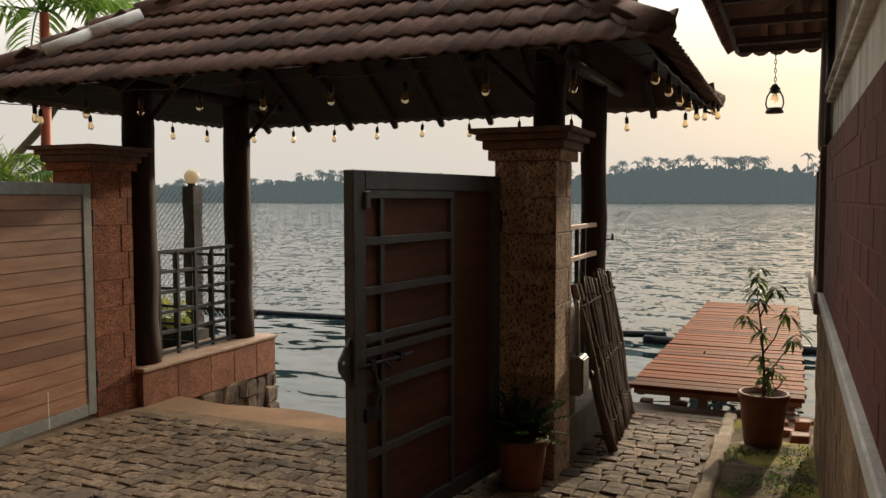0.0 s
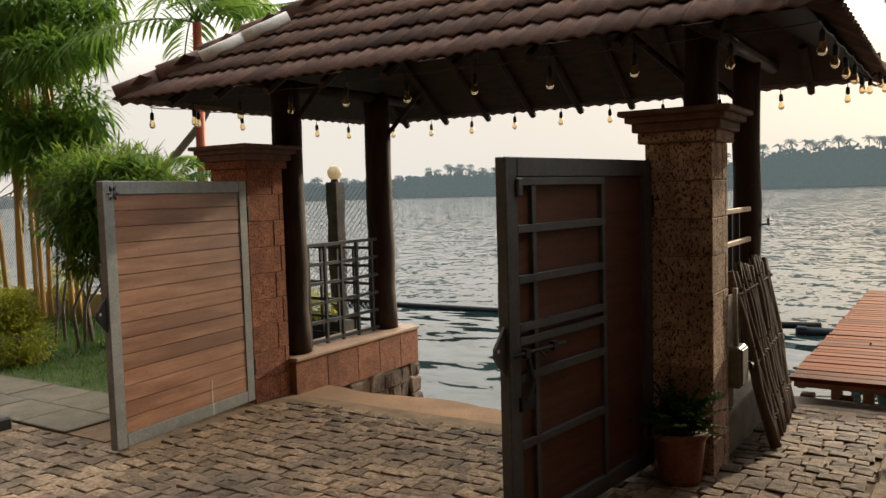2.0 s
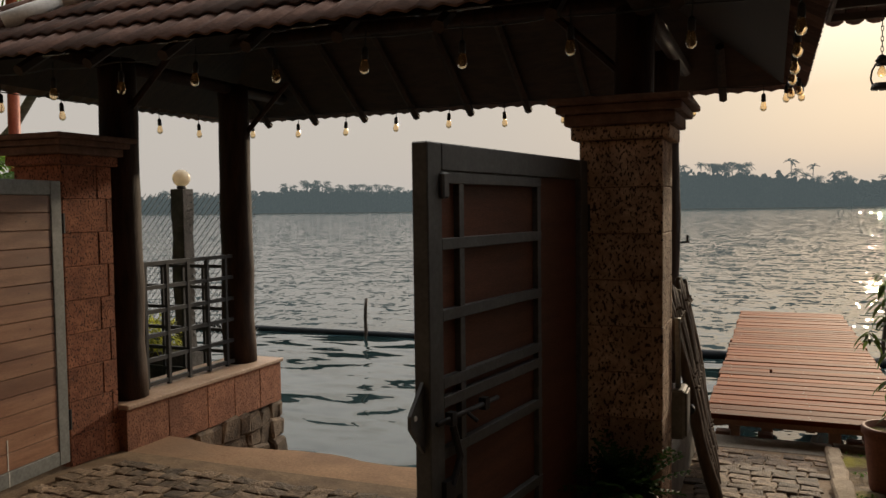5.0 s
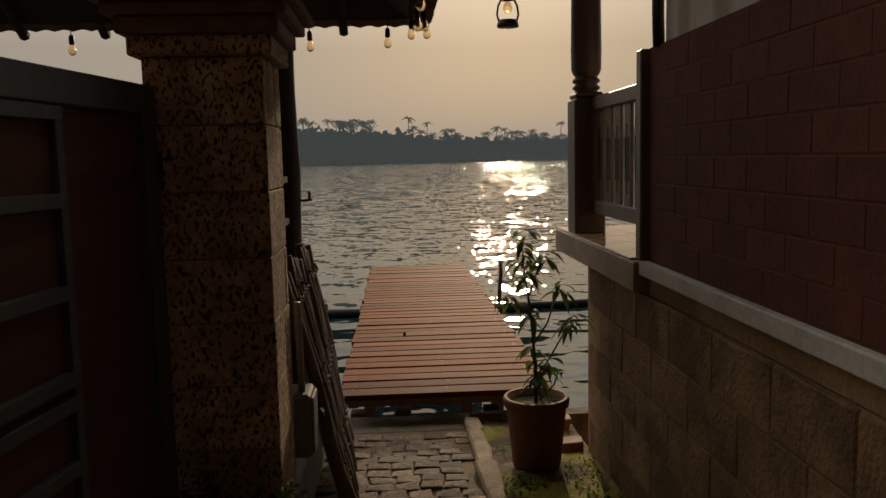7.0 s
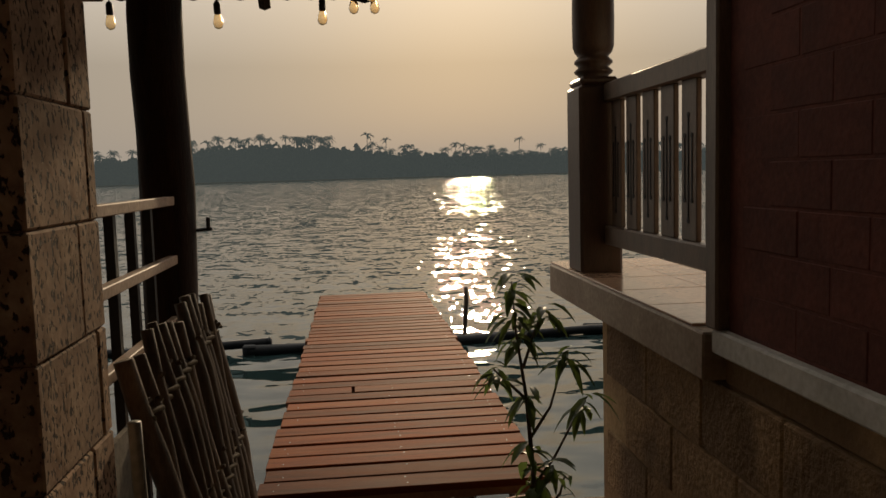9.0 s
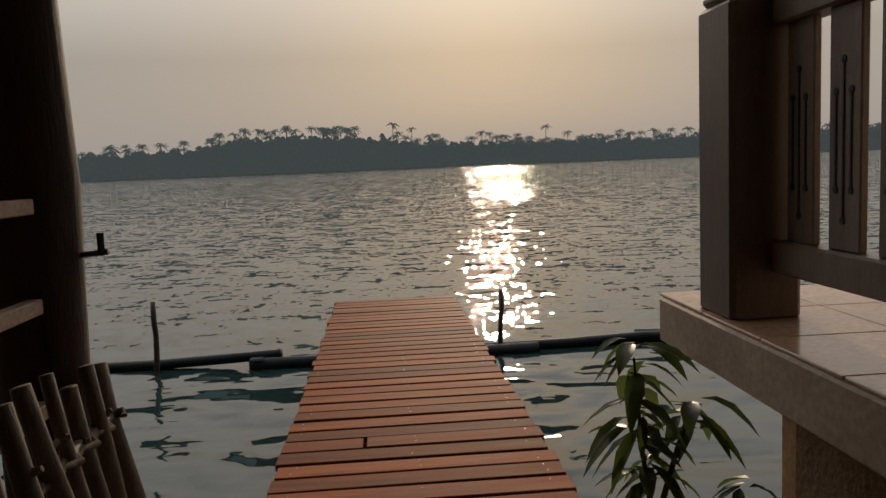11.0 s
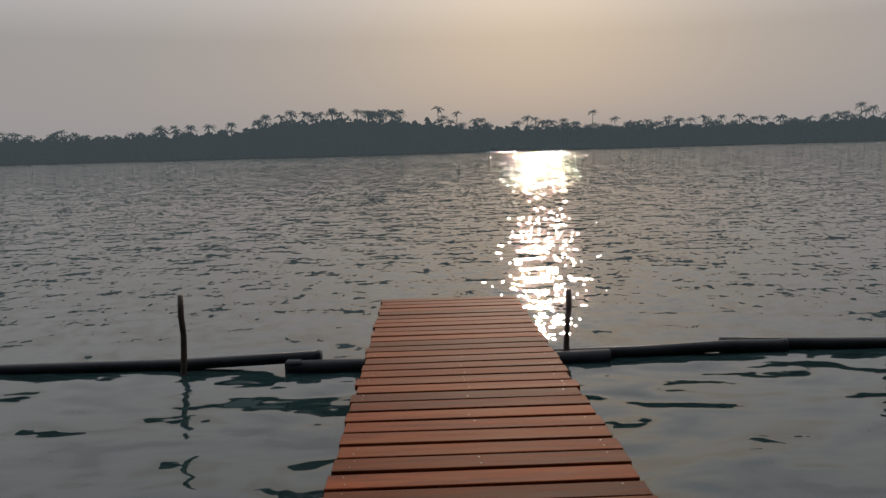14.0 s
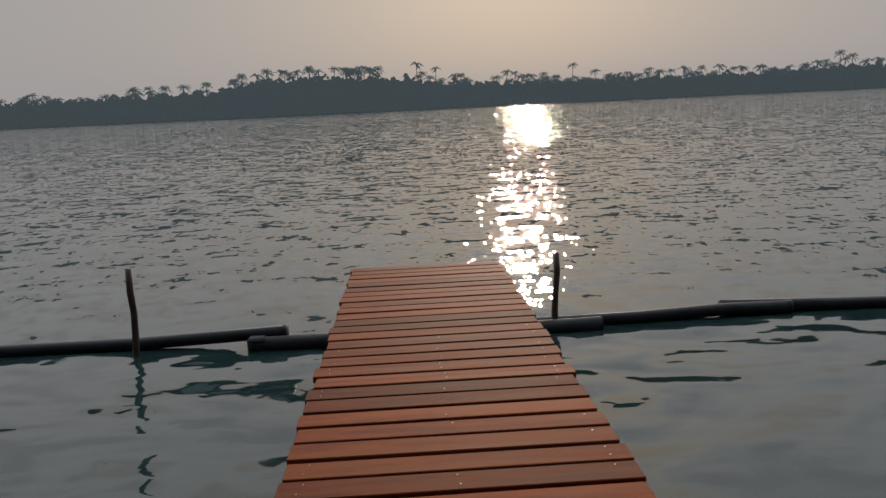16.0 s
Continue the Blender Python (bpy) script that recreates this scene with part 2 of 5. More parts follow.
MAT_PIPE = material("dark_blue_pipe", (0.008, 0.012, 0.018), (0.020, 0.028, 0.038), scale=5, rough=0.55, spec=0.2)
MAT_STAKE = material("wet_stake", (0.03, 0.024, 0.02), (0.07, 0.055, 0.045), scale=8, rough=0.6)
MAT_POT = material("terracotta_pot", (0.15, 0.055, 0.035), (0.27, 0.11, 0.07), scale=5, rough=0.7, bump=0.002)
MAT_SOIL = material("mossy_soil", (0.05, 0.034, 0.018), (0.15, 0.105, 0.05), scale=11, rough=0.95, bump=0.03, c3=(0.30, 0.27, 0.04), c3amt=1.0, coarse=3)
MAT_KERB = material("rough_kerb", (0.26, 0.20, 0.14), (0.44, 0.35, 0.25), scale=9, rough=0.9, bump=0.012)
MAT_LEAF = material("glossy_leaf", (0.028, 0.055, 0.018), (0.06, 0.105, 0.03), scale=5, rough=0.4, bump=0, translucent=(0.09, 0.13, 0.03), spec=0.4)
MAT_FERN = material("dark_fern_leaf", (0.02, 0.05, 0.014), (0.05, 0.10, 0.025), scale=6, rough=0.7, bump=0, spec=0.1, translucent=(0.05, 0.10, 0.02))
MAT_BAMBOO_LEAF = material("bamboo_leaf", (0.04, 0.10, 0.02), (0.11, 0.22, 0.04), scale=1.4, rough=0.45, bump=0, translucent=(0.24, 0.40, 0.06), spec=0.3)
MAT_HEDGE_LEAF = material("hedge_leaf", (0.022, 0.055, 0.012), (0.085, 0.16, 0.03), scale=1.6, rough=0.5, bump=0, translucent=(0.20, 0.32, 0.05), spec=0.3, c3=(0.20, 0.10, 0.03), c3amt=0.4)
MAT_YELLOW_LEAF = material("yellow_shrub_leaf", (0.22, 0.25, 0.03), (0.40, 0.42, 0.06), scale=3, rough=0.6, bump=0, translucent=(0.45, 0.45, 0.06))
MAT_FROND = material("palm_frond", (0.06, 0.13, 0.03), (0.12, 0.24, 0.06), scale=2, rough=0.45, bump=0, translucent=(0.22, 0.36, 0.06))
MAT_CULM = material("yellow_bamboo_culm", (0.30, 0.17, 0.045), (0.46, 0.29, 0.09), scale=5, stretch=(4, 4, 0.6), rough=0.45)
MAT_TRUNK = material("palm_trunk", (0.14, 0.12, 0.10), (0.26, 0.23, 0.20), scale=6, stretch=(1, 1, 5), rough=0.9, bump=0.01)
MAT_REDSHAFT = material("red_crown_shaft", (0.30, 0.05, 0.025), (0.42, 0.10, 0.05), scale=4, rough=0.5)
MAT_GRASS = material("lawn_grass", (0.03, 0.075, 0.015), (0.08, 0.16, 0.03), scale=8, rough=0.8, bump=0, translucent=(0.10, 0.2, 0.03))
MAT_LAWN = material("lawn_soil", (0.03, 0.055, 0.015), (0.07, 0.10, 0.03), scale=7, rough=0.95, bump=0.02)
MAT_GARDENWALL = material("cream_garden_wall", (0.34, 0.30, 0.23), (0.50, 0.45, 0.36), scale=4, rough=0.9, c3=(0.2, 0.17, 0.12), c3amt=0.5)
MAT_NET = material("net_wire", (0.20, 0.21, 0.21), (0.32, 0.33, 0.33), scale=9, rough=0.5, metal=0.6, bump=0)
MAT_STONEPOST = material("dark_stone_post", (0.045, 0.042, 0.04), (0.11, 0.10, 0.095), scale=9, rough=0.95, bump=0.02)
MAT_GLOBE = material("white_globe_glass", (0.72, 0.66, 0.55), (0.80, 0.75, 0.64), scale=3, rough=0.25, bump=0, translucent=(0.9, 0.8, 0.65))
MAT_BULB = material("amber_bulb_glass", (0.90, 0.66, 0.36), (1.0, 0.78, 0.48), scale=3, rough=0.08, bump=0, trans=0.9)
MAT_SOCKET = material("black_socket", (0.012, 0.012, 0.012), (0.022, 0.022, 0.022), scale=9, rough=0.5, bump=0)
MAT_BOX = material("grey_meter_box", (0.18, 0.18, 0.165), (0.26, 0.26, 0.24), scale=6, rough=0.5, bump=0.001)
MAT_GLASSTILE = material("skylight_glass_tile", (0.75, 0.78, 0.78), (0.85, 0.88, 0.88), scale=6, rough=0.2, bump=0, trans=0.8)
# far foliage and bank: distance haze painted in as a faint blue-grey glow
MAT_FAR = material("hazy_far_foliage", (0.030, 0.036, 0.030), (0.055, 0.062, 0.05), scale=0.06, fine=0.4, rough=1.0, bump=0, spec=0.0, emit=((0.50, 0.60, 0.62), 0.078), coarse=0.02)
MAT_SHORE = material("hazed_far_shore_earth", (0.05, 0.05, 0.04), (0.09, 0.085, 0.07), scale=0.05, fine=0.5, rough=1.0, bump=0, spec=0.0, emit=((0.55, 0.62, 0.60), 0.06))


def water_material():
    m = bpy.data.materials.new("lake_water")
    m.use_nodes = True
    n, l = m.node_tree.nodes, m.node_tree.links
    b = n["Principled BSDF"]
    b.inputs["Base Color"].default_value = (0.014, 0.030, 0.033, 1)
    b.inputs["Roughness"].default_value = 0.04
    b.inputs["IOR"].default_value = 1.333
    tc = n.new("ShaderNodeTexCoord")
    sep = n.new("ShaderNodeSeparateXYZ")
    l.new(tc.outputs["Object"], sep.inputs[0])
    def times(a, k):
        q = n.new("ShaderNodeMath")
        q.operation = "MULTIPLY"
        l.new(a, q.inputs[0])
        if isinstance(k, float):
            q.inputs[1].default_value = k
        else:
            l.new(k, q.inputs[1])
        return q.outputs[0]

    b.inputs["Roughness"].default_value = 0.02

    def band(a0, a1, z0, z1):
        """Weight of a wave field between two distances from the bank."""
        up = n.new("ShaderNodeMapRange")
        up.inputs[1].default_value, up.inputs[2].default_value = a0, a1
        l.new(sep.outputs["Y"], up.inputs[0])
        down = n.new("ShaderNodeMapRange")
        down.inputs[1].default_value, down.inputs[2].default_value = z0, z1
        down.inputs[3].default_value, down.inputs[4].default_value = 1.0, 0.0
        l.new(sep.outputs["Y"], down.inputs[0])
        return times(up.outputs[0], down.outputs[0])

    def ripples(stretch, turn, weight, slope, detail=2.5):
        """Wind ripples as tilts of the surface: crests lie across the view, coarser and longer further out."""
        mp = n.new("ShaderNodeMapping")
        mp.inputs["Scale"].default_value = stretch
        mp.inputs["Rotation"].default_value = (0, 0, turn)
        l.new(tc.outputs["Object"], mp.inputs[0])
        t = n.new("ShaderNodeTexNoise")
        t.inputs["Scale"].default_value, t.inputs["Detail"].default_value, t.inputs["Roughness"].default_value = 1.0, detail, 0.6
        t.inputs["Distortion"].default_value = 0.5
        l.new(mp.outputs[0], t.inputs["Vector"])
        mid = n.new("ShaderNodeVectorMath")
        mid.operation = "SUBTRACT"
        mid.inputs[1].default_value = (0.5, 0.5, 0.5)
        l.new(t.outputs["Color"], mid.inputs[0])
        k = n.new("ShaderNodeVectorMath")
        k.operation = "MULTIPLY"
        k.inputs[1].default_value = slope
        l.new(mid.outputs[0], k.inputs[0])
        q = n.new("ShaderNodeVectorMath")
        q.operation = "SCALE"
        l.new(k.outputs[0], q.inputs[0])
        l.new(weight, q.inputs["Scale"])
        return q.outputs[0]

    def vplus(a, c):
        q = n.new("ShaderNodeVectorMath")
        l.new(a, q.inputs[0])
        l.new(c, q.inputs[1])
        return q.outputs[0]

    # smooth swell in the shelter of the boom; outside it long low crests with fine glinting ripples
    calm = band(-200.0, -100.0, 12.5, 16.0)
    near, middle, outer = band(12.5, 16.0, 30.0, 50.0), band(30.0, 50.0, 100.0, 150.0), band(100.0, 150.0, 4000.0, 5000.0)
    tilt = ripples((1.0, 2.2, 1), 0.08, calm, (0.36, 1.05, 0.0), 1.6)
    for stretch, turn, weight, slope in (((2.4, 4.6, 1), -0.1, calm, (0.20, 0.34, 0.0)),
                                         ((1.3, 2.6, 1), 0.08, near, (0.20, 0.44, 0.0)),
                                         ((6.0, 4.2, 1), -0.2, near, (0.80, 0.36, 0.0)),
                                         ((1.1, 1.1, 1), -0.05, middle, (0.20, 0.38, 0.0)),
                                         ((6.5, 2.6, 1), 0.1, middle, (0.95, 0.48, 0.0)),
                                         ((0.9, 0.22, 1), 0.03, outer, (0.20, 0.34, 0.0)),
                                         ((6.0, 0.8, 1), -0.04, outer, (1.15, 0.78, 0.0))):
        tilt = vplus(tilt, ripples(stretch, turn, weight, slope))
    geo = n.new("ShaderNodeNewGeometry")
    total = n.new("ShaderNodeVectorMath")
    l.new(geo.outputs["Normal"], total.inputs[0])
    facing = n.new("ShaderNodeVectorMath")      # the backs of the waves lie hidden behind their crests
    facing.operation = "MINIMUM"
    facing.inputs[1].default_value = (10.0, 0.18, 10.0)
    l.new(tilt, facing.inputs[0])
    l.new(facing.outputs[0], total.inputs[1])
    unit = n.new("ShaderNodeVectorMath")
    unit.operation = "NORMALIZE"
    l.new(total.outputs[0], unit.inputs[0])
    l.new(unit.outputs[0], b.inputs["Normal"])
    return m


MAT_WATER = water_material()

MAT_BULB.node_tree.nodes["Principled BSDF"].inputs["IOR"].default_value = 1.08

# ---- mesh builders ----


class Geo:
    """Collects vertices and faces of one mesh."""

    def __init__(self):
        self.v, self.f = [], []

    def add(self, verts, faces):
        k = len(self.v)
        self.v += [tuple(p) for p in verts]
        self.f += [tuple(i + k for i in q) for q in faces]
        return self

    def box(self, x0, y0, z0, x1, y1, z1, m=None):
        p = [Vector(q) for q in ((x0, y0, z0), (x1, y0, z0), (x1, y1, z0), (x0, y1, z0), (x0, y0, z1), (x1, y0, z1), (x1, y1, z1), (x0, y1, z1))]
        if m:
            p = [m @ q for q in p]
        return self.add(p, ((3, 2, 1, 0), (4, 5, 6, 7), (0, 1, 5, 4), (1, 2, 6, 5), (2, 3, 7, 6), (3, 0, 4, 7)))

    def tube(self, pts, radii, n=8, caps=True):
        pts = [Vector(p) for p in pts]
        rings = []
        for i, p in enumerate(pts):
            d = (pts[min(i + 1, len(pts) - 1)] - pts[max(i - 1, 0)]).normalized()
            a = d.cross(Vector((0.31, 0.95, 0.05))).normalized() if abs(d.y) < 0.9 else d.cross(Vector((1, 0, 0.1))).normalized()
            b = d.cross(a)
            r = radii[i] if isinstance(radii, (list, tuple)) else radii
            rings.append([p + (a * math.cos(2 * math.pi * k / n) + b * math.sin(2 * math.pi * k / n)) * r for k in range(n)])
        faces = []
        for i in range(len(pts) - 1):
            for k in range(n):
                faces.append((i * n + k, i * n + (k + 1) % n, (i + 1) * n + (k + 1) % n, (i + 1) * n + k))
        if caps:
            faces.append(tuple(range(n - 1, -1, -1)))
            faces.append(tuple((len(pts) - 1) * n + k for k in range(n)))
        return self.add([q for r in rings for q in r], faces)

    def lathe(self, profile, n=20, at=(0, 0, 0)):
        verts = [(at[0] + r * math.cos(2 * math.pi * k / n), at[1] + r * math.sin(2 * math.pi * k / n), at[2] + z) for r, z in profile for k in range(n)]
        faces = [(i * n + k, i * n + (k + 1) % n, (i + 1) * n + (k + 1) % n, (i + 1) * n + k) for i in range(len(profile) - 1) for k in range(n)]
        return self.add(verts, faces)

    def mesh(self, name, mat, smooth=False, bevel=0.0):
        me = bpy.data.meshes.new(name)
        me.from_pydata(self.v, [], self.f)
        if bevel:
            bm = bmesh.new()
            bm.from_mesh(me)
            bmesh.ops.recalc_face_normals(bm, faces=bm.faces)
            bmesh.ops.bevel(bm, geom=bm.edges[:], offset=bevel, segments=1, affect="EDGES", clamp_overlap=True)
            bm.to_mesh(me)
            bm.free()
        me.materials.append(mat)
        if smooth:
            me.polygons.foreach_set("use_smooth", [True] * len(me.polygons))
        me.update()
        return me


def thing(name, label, category, at=(0, 0, 0), group=""):
    e = new(name)
    e.empty_display_size = 0.05
    e.location = at
    return tagged(e, label, category, group)


def part(name, geo, mat, parent=None, label="", smooth=False, bevel=0.0):
    """One mesh object in world places under a thing or a part."""
    ob = new(name, geo if isinstance(geo, bpy.types.Mesh) else geo.mesh(name, mat, smooth, bevel))
    if parent:
        ob.parent = parent
        top = parent.location if parent.type == "EMPTY" else (parent.parent.location if parent.parent else Vector((0, 0, 0)))
        if parent.type == "EMPTY":
            ob.matrix_parent_inverse = Matrix.Translation(-Vector(top))
    if label:
        ob["label"] = label
    return ob


def structure(name, geo, mat, label, category, smooth=False, bevel=0.0, kind="structure"):
    return tagged(part(name, geo, mat, None, "", smooth, bevel), label, category, "", kind)


def solo(name, geo, mat, label, category, group="", smooth=False, bevel=0.0):
    return tagged(part(name, geo, mat, None, "", smooth, bevel), label, category, group)


def piece(name, me, parent, m):
    ob = new(name, me)
    ob.parent = parent
    ob.matrix_basis = m
    return ob


rng = random.Random(7)


def U(a, b):
    return rng.uniform(a, b)


# ---- large structure ----
WATER, G = -0.68, 0.11
structure("water", Geo().add([(-2600, 4.0, WATER), (2600, 4.0, WATER), (2600, 3200, WATER), (-2600, 3200, WATER)], [(0, 1, 2, 3)]), MAT_WATER,
          "wide hazy lake with rippled grey-green water", "lake")


def ground_z(x, y):
    """Height of the paving, which falls gently to the quay."""
    return G if y < 4.5 else G + (0.0 - G) * min(1.0, (y - 4.5) / 1.9)


# earth bed under the paving: yard, lane to the quay, garden side
gg = Geo()
ys = [-9, -3, 0, 2, 3.5, 4.5, 5.05]
for a, b2 in zip(ys, ys[1:]):
    gg.add([(-30, a, ground_z(0, a) - 0.012), (0.27, a, ground_z(0, a) - 0.012), (0.27, b2, ground_z(0, b2) - 0.012), (-30, b2, ground_z(0, b2) - 0.012)], [(0, 1, 2, 3)])
gg.add([(-1.60, 5.05, ground_z(0, 5.05) - 0.012), (0.27, 5.05, ground_z(0, 5.05) - 0.012), (0.27, 6.6, -0.012), (-1.60, 6.6, -0.012)], [(0, 1, 2, 3)])
gg.add([(-30, 5.05, 0.066), (-4.95, 5.05, 0.066), (-4.95, 7.1, 0.05), (-30, 7.1, 0.05)], [(0, 1, 2, 3)])
gg.add([(0.27, -9, G), (30, -9, G), (30, 5.8, G), (0.27, 5.8, G)], [(0, 1, 2, 3)])
structure("ground", gg, MAT_EARTH, "dusty brown earth under the stone paving", "ground")
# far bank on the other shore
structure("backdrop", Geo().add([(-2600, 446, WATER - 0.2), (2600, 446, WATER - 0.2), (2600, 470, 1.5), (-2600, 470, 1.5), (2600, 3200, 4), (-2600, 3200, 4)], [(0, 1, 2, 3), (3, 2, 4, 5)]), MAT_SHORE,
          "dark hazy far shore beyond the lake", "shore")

# concrete apron in the gateway, with a worn lip over the water
ap = Geo()
N = 24
for i in range(N + 1):
    x = -4.5 + (3.02) * i / N
    e = 5.10 + 0.03 * math.sin(x * 5.1) + U(-0.015, 0.015)
    ap.v += [(x, 4.41 + U(-0.03, 0.03), G - 0.02), (x, e - 0.06, ground_z(0, 5.0) + 0.004), (x, e, ground_z(0, 5.0) - 0.03), (x, e - 0.02, WATER - 0.3)]
for i in range(N):
    for k in range(3):
        ap.f.append((i * 4 + k, i * 4 + 4 + k, i * 4 + 5 + k, i * 4 + 1 + k))
structure("apron", ap, MAT_CONCRETE, "worn orange-brown concrete apron at the water's edge", "apron")
structure("quay_slab", Geo().box(-1.55, 6.34, -0.5, -0.30, 6.66, 0.004).box(-1.55, 6.6, -1.2, 0.6, 6.66, -0.1), MAT_SLABGREY, "grey concrete slab at the foot of the jetty", "slab", bevel=0.012)
structure("quay_wall_east", Geo().box(-1.6, 5.0, -1.3, -1.5, 6.62, -0.02).box(-0.3, 6.5, -1.3, 0.9, 6.62, 0.02), MAT_RUBBLE, "rubble quay wall under the lane", "quay wall")

# ---- house ----
structure("wall_base", Geo().box(0.255, -9, -1.3, 0.55, 5.87, 1.03).box(0.257, -9, 1.03, 0.55, 4.885, 1.112), MAT_OCHRE, "ochre rough stone house base wall", "wall", bevel=0.01)
structure("wall_brick_core", Geo().box(0.2478, -9, 1.173, 0.55, 4.84, 1.985), MAT_JOINT, "dark red brick house wall", "wall")
structure("wall_upper", Geo().box(0.27, -9, 1.985, 0.55, 4.72, 3.4), MAT_WHITE, "grimy white plastered upper house wall", "wall")
structure("wall_porch", Geo().box(0.55, 4.6, 1.17, 6, 4.84, 3.4), MAT_WHITE, "plastered wall at the back of the porch", "wall")
structure("wall_band", Geo().box(0.222, -9, 1.112, 0.5, 4.885, 1.173), MAT_BAND, "white painted band along the brick wall", "band", bevel=0.006)
structure("trim", Geo().box(0.235, -9, 2.20, 0.3, 4.70, 2.225).box(0.245, -9, 2.225, 0.3, 4.705, 2.25).box(0.225, -9, 2.25, 0.3, 4.71, 2.275), MAT_WHITE, "moulded plaster string course", "moulding", bevel=0.004)
structure("wall_base_porch", Geo().box(0.56, 5.6, -1.3, 6, 5.87, 1.03), MAT_OCHRE, "ochre stone base of the porch", "wall")
porch = structure("porch_floor", Geo().box(0.203, 4.888, 1.04, 6, 6.447, 1.162), MAT_SLABEDGE, "porch slab with a red tiled floor", "porch floor", bevel=0.006)
ptile = Geo().box(-0.148, -0.148, 0, 0.148, 0.148, 0.008).mesh("porch_tile", MAT_PORCH, bevel=0.002)
for i in range(10):
    for j in range(5):
        piece("tile", ptile, porch, Matrix.Translation((0.36 + i * 0.3, 5.12 + j * 0.3, 1.162)))


def house_roof():
    """Tiled hipped eave of the house, with round tile ends."""
    e = thing("house_roof", "weathered clay tile house roof with scalloped eave", "roof", (-0.38, 6.9, 2.86))
    ridge_x, ridge_z = 3.2, 4.9
    g = Geo()
    a, b, c, d = (-0.38, -9, 2.97), (-0.38, 6.9, 2.97), (ridge_x, 3.4, ridge_z), (ridge_x, -9, ridge_z)
    g.add([a, b, c, d], [(0, 1, 2, 3)])
    g.add([b, (8, 6.9, 2.97), (8, 3.4, ridge_z), c], [(0, 1, 2, 3)])
    g.add([(p[0], p[1], p[2] - 0.07) for p in (a, b, c, d)], [(3, 2, 1, 0)])
    g.add([(p[0], p[1], p[2] - 0.07) for p in (b, (8, 6.9, 2.97), (8, 3.4, ridge_z), c)], [(3, 2, 1, 0)])
    part("roof_board", g, MAT_UNDER, e)
    t = Geo()
    for i in range(40):
        x = -0.30 + i * 0.125
        t.tube([(x, 6.97, 2.885), (x, 6.2, 3.36)], 0.066, 10)
    part("eave_tiles_lake", t, MAT_TILE_REST, e, smooth=True)
    t = Geo()
    for i in range(60):
        y = 6.85 - i * 0.125
        t.tube([(-0.45, y, 2.90), (0.4, y, 3.40)], 0.066, 10)
    part("eave_tiles_lane", t, MAT_TILE_REST, e, smooth=True)
    f = Geo()
    f.box(-0.36, 6.80, 2.84, 5, 6.83, 2.89).box(-0.36, -6, 2.84, -0.33, 6.80, 2.89)
    for i in range(12):
        f.box(-0.36, 6.4 - i * 0.7, 2.84, 0.27, 6.45 - i * 0.7, 2.89)
    part("fascia", f, MAT_UNDER, e, bevel=0.004)
    return e


house_roof()


def porch_column():
    e = thing("porch_column", "dark turned wooden porch column on a square block", "column", (0.316, 6.145, 1.162))
    part("block", Geo().box(0.232, 6.05, 1.162, 0.400, 6.24, 1.89).box(0.240, 6.058, 1.89, 0.392, 6.232, 1.922), MAT_COLUMN, e, bevel=0.012)
    prof = [(0.07, 1.915), (0.058, 1.93), (0.072, 1.942), (0.076, 1.95), (0.058, 1.966), (0.074, 1.98), (0.074, 1.99), (0.058, 2.004), (0.072, 2.022), (0.080, 2.045), (0.082, 2.14), (0.078, 2.5), (0.072, 2.86)]
    part("shaft", Geo().lathe(prof, 20, (0.316, 6.145, 0)), MAT_COLUMN, e, smooth=True)
    return e


porch_column()


def porch_railing():
    e = thing("porch_railing", "brown wooden porch railing with pierced flat slats", "railing", (0.34, 5.5, 1.162))
    part("end_post", Geo().box(0.215, 4.842, 1.174, 0.33, 4.905, 1.985), MAT_JOINERY, e, bevel=0.006)
    part("top_rail", Geo().box(0.325, 4.905, 1.822, 0.395, 6.05, 1.893), MAT_JOINERY, e, bevel=0.006)
    part("bottom_rail", Geo().box(0.325, 4.905, 1.277, 0.395, 6.05, 1.350), MAT_JOINERY, e, bevel=0.005)
    n = 7
    for i in range(n):
        y = 4.92 + 0.165 * i
        s = part("slat", Geo().box(0.345, y, 1.35, 0.362, y + 0.108, 1.823), MAT_JOINERY, e, bevel=0.003)
        gr = Geo()
        for k, (z0, z1) in zip((0.03, 0.056, 0.082), ((1.47, 1.66), (1.41, 1.72), (1.47, 1.66))):
            gr.box(0.3425, y + k - 0.0025, z0, 0.3445, y + k + 0.0025, z1)
            for z in (z0, z1):
                gr.tube([(0.3425, y + k, z), (0.3446, y + k, z)], 0.008, 8)
        part("groove", gr, MAT_IRON, s)
    return e


porch_railing()
solo("wall_conduit", Geo().tube([(0.25, 4.74, 1.98), (0.25, 4.75, 2.1), (0.25, 4.75, 2.8)], 0.022, 8), MAT_IRON, "dark pipe up the corner of the house wall", "pipe", smooth=True)


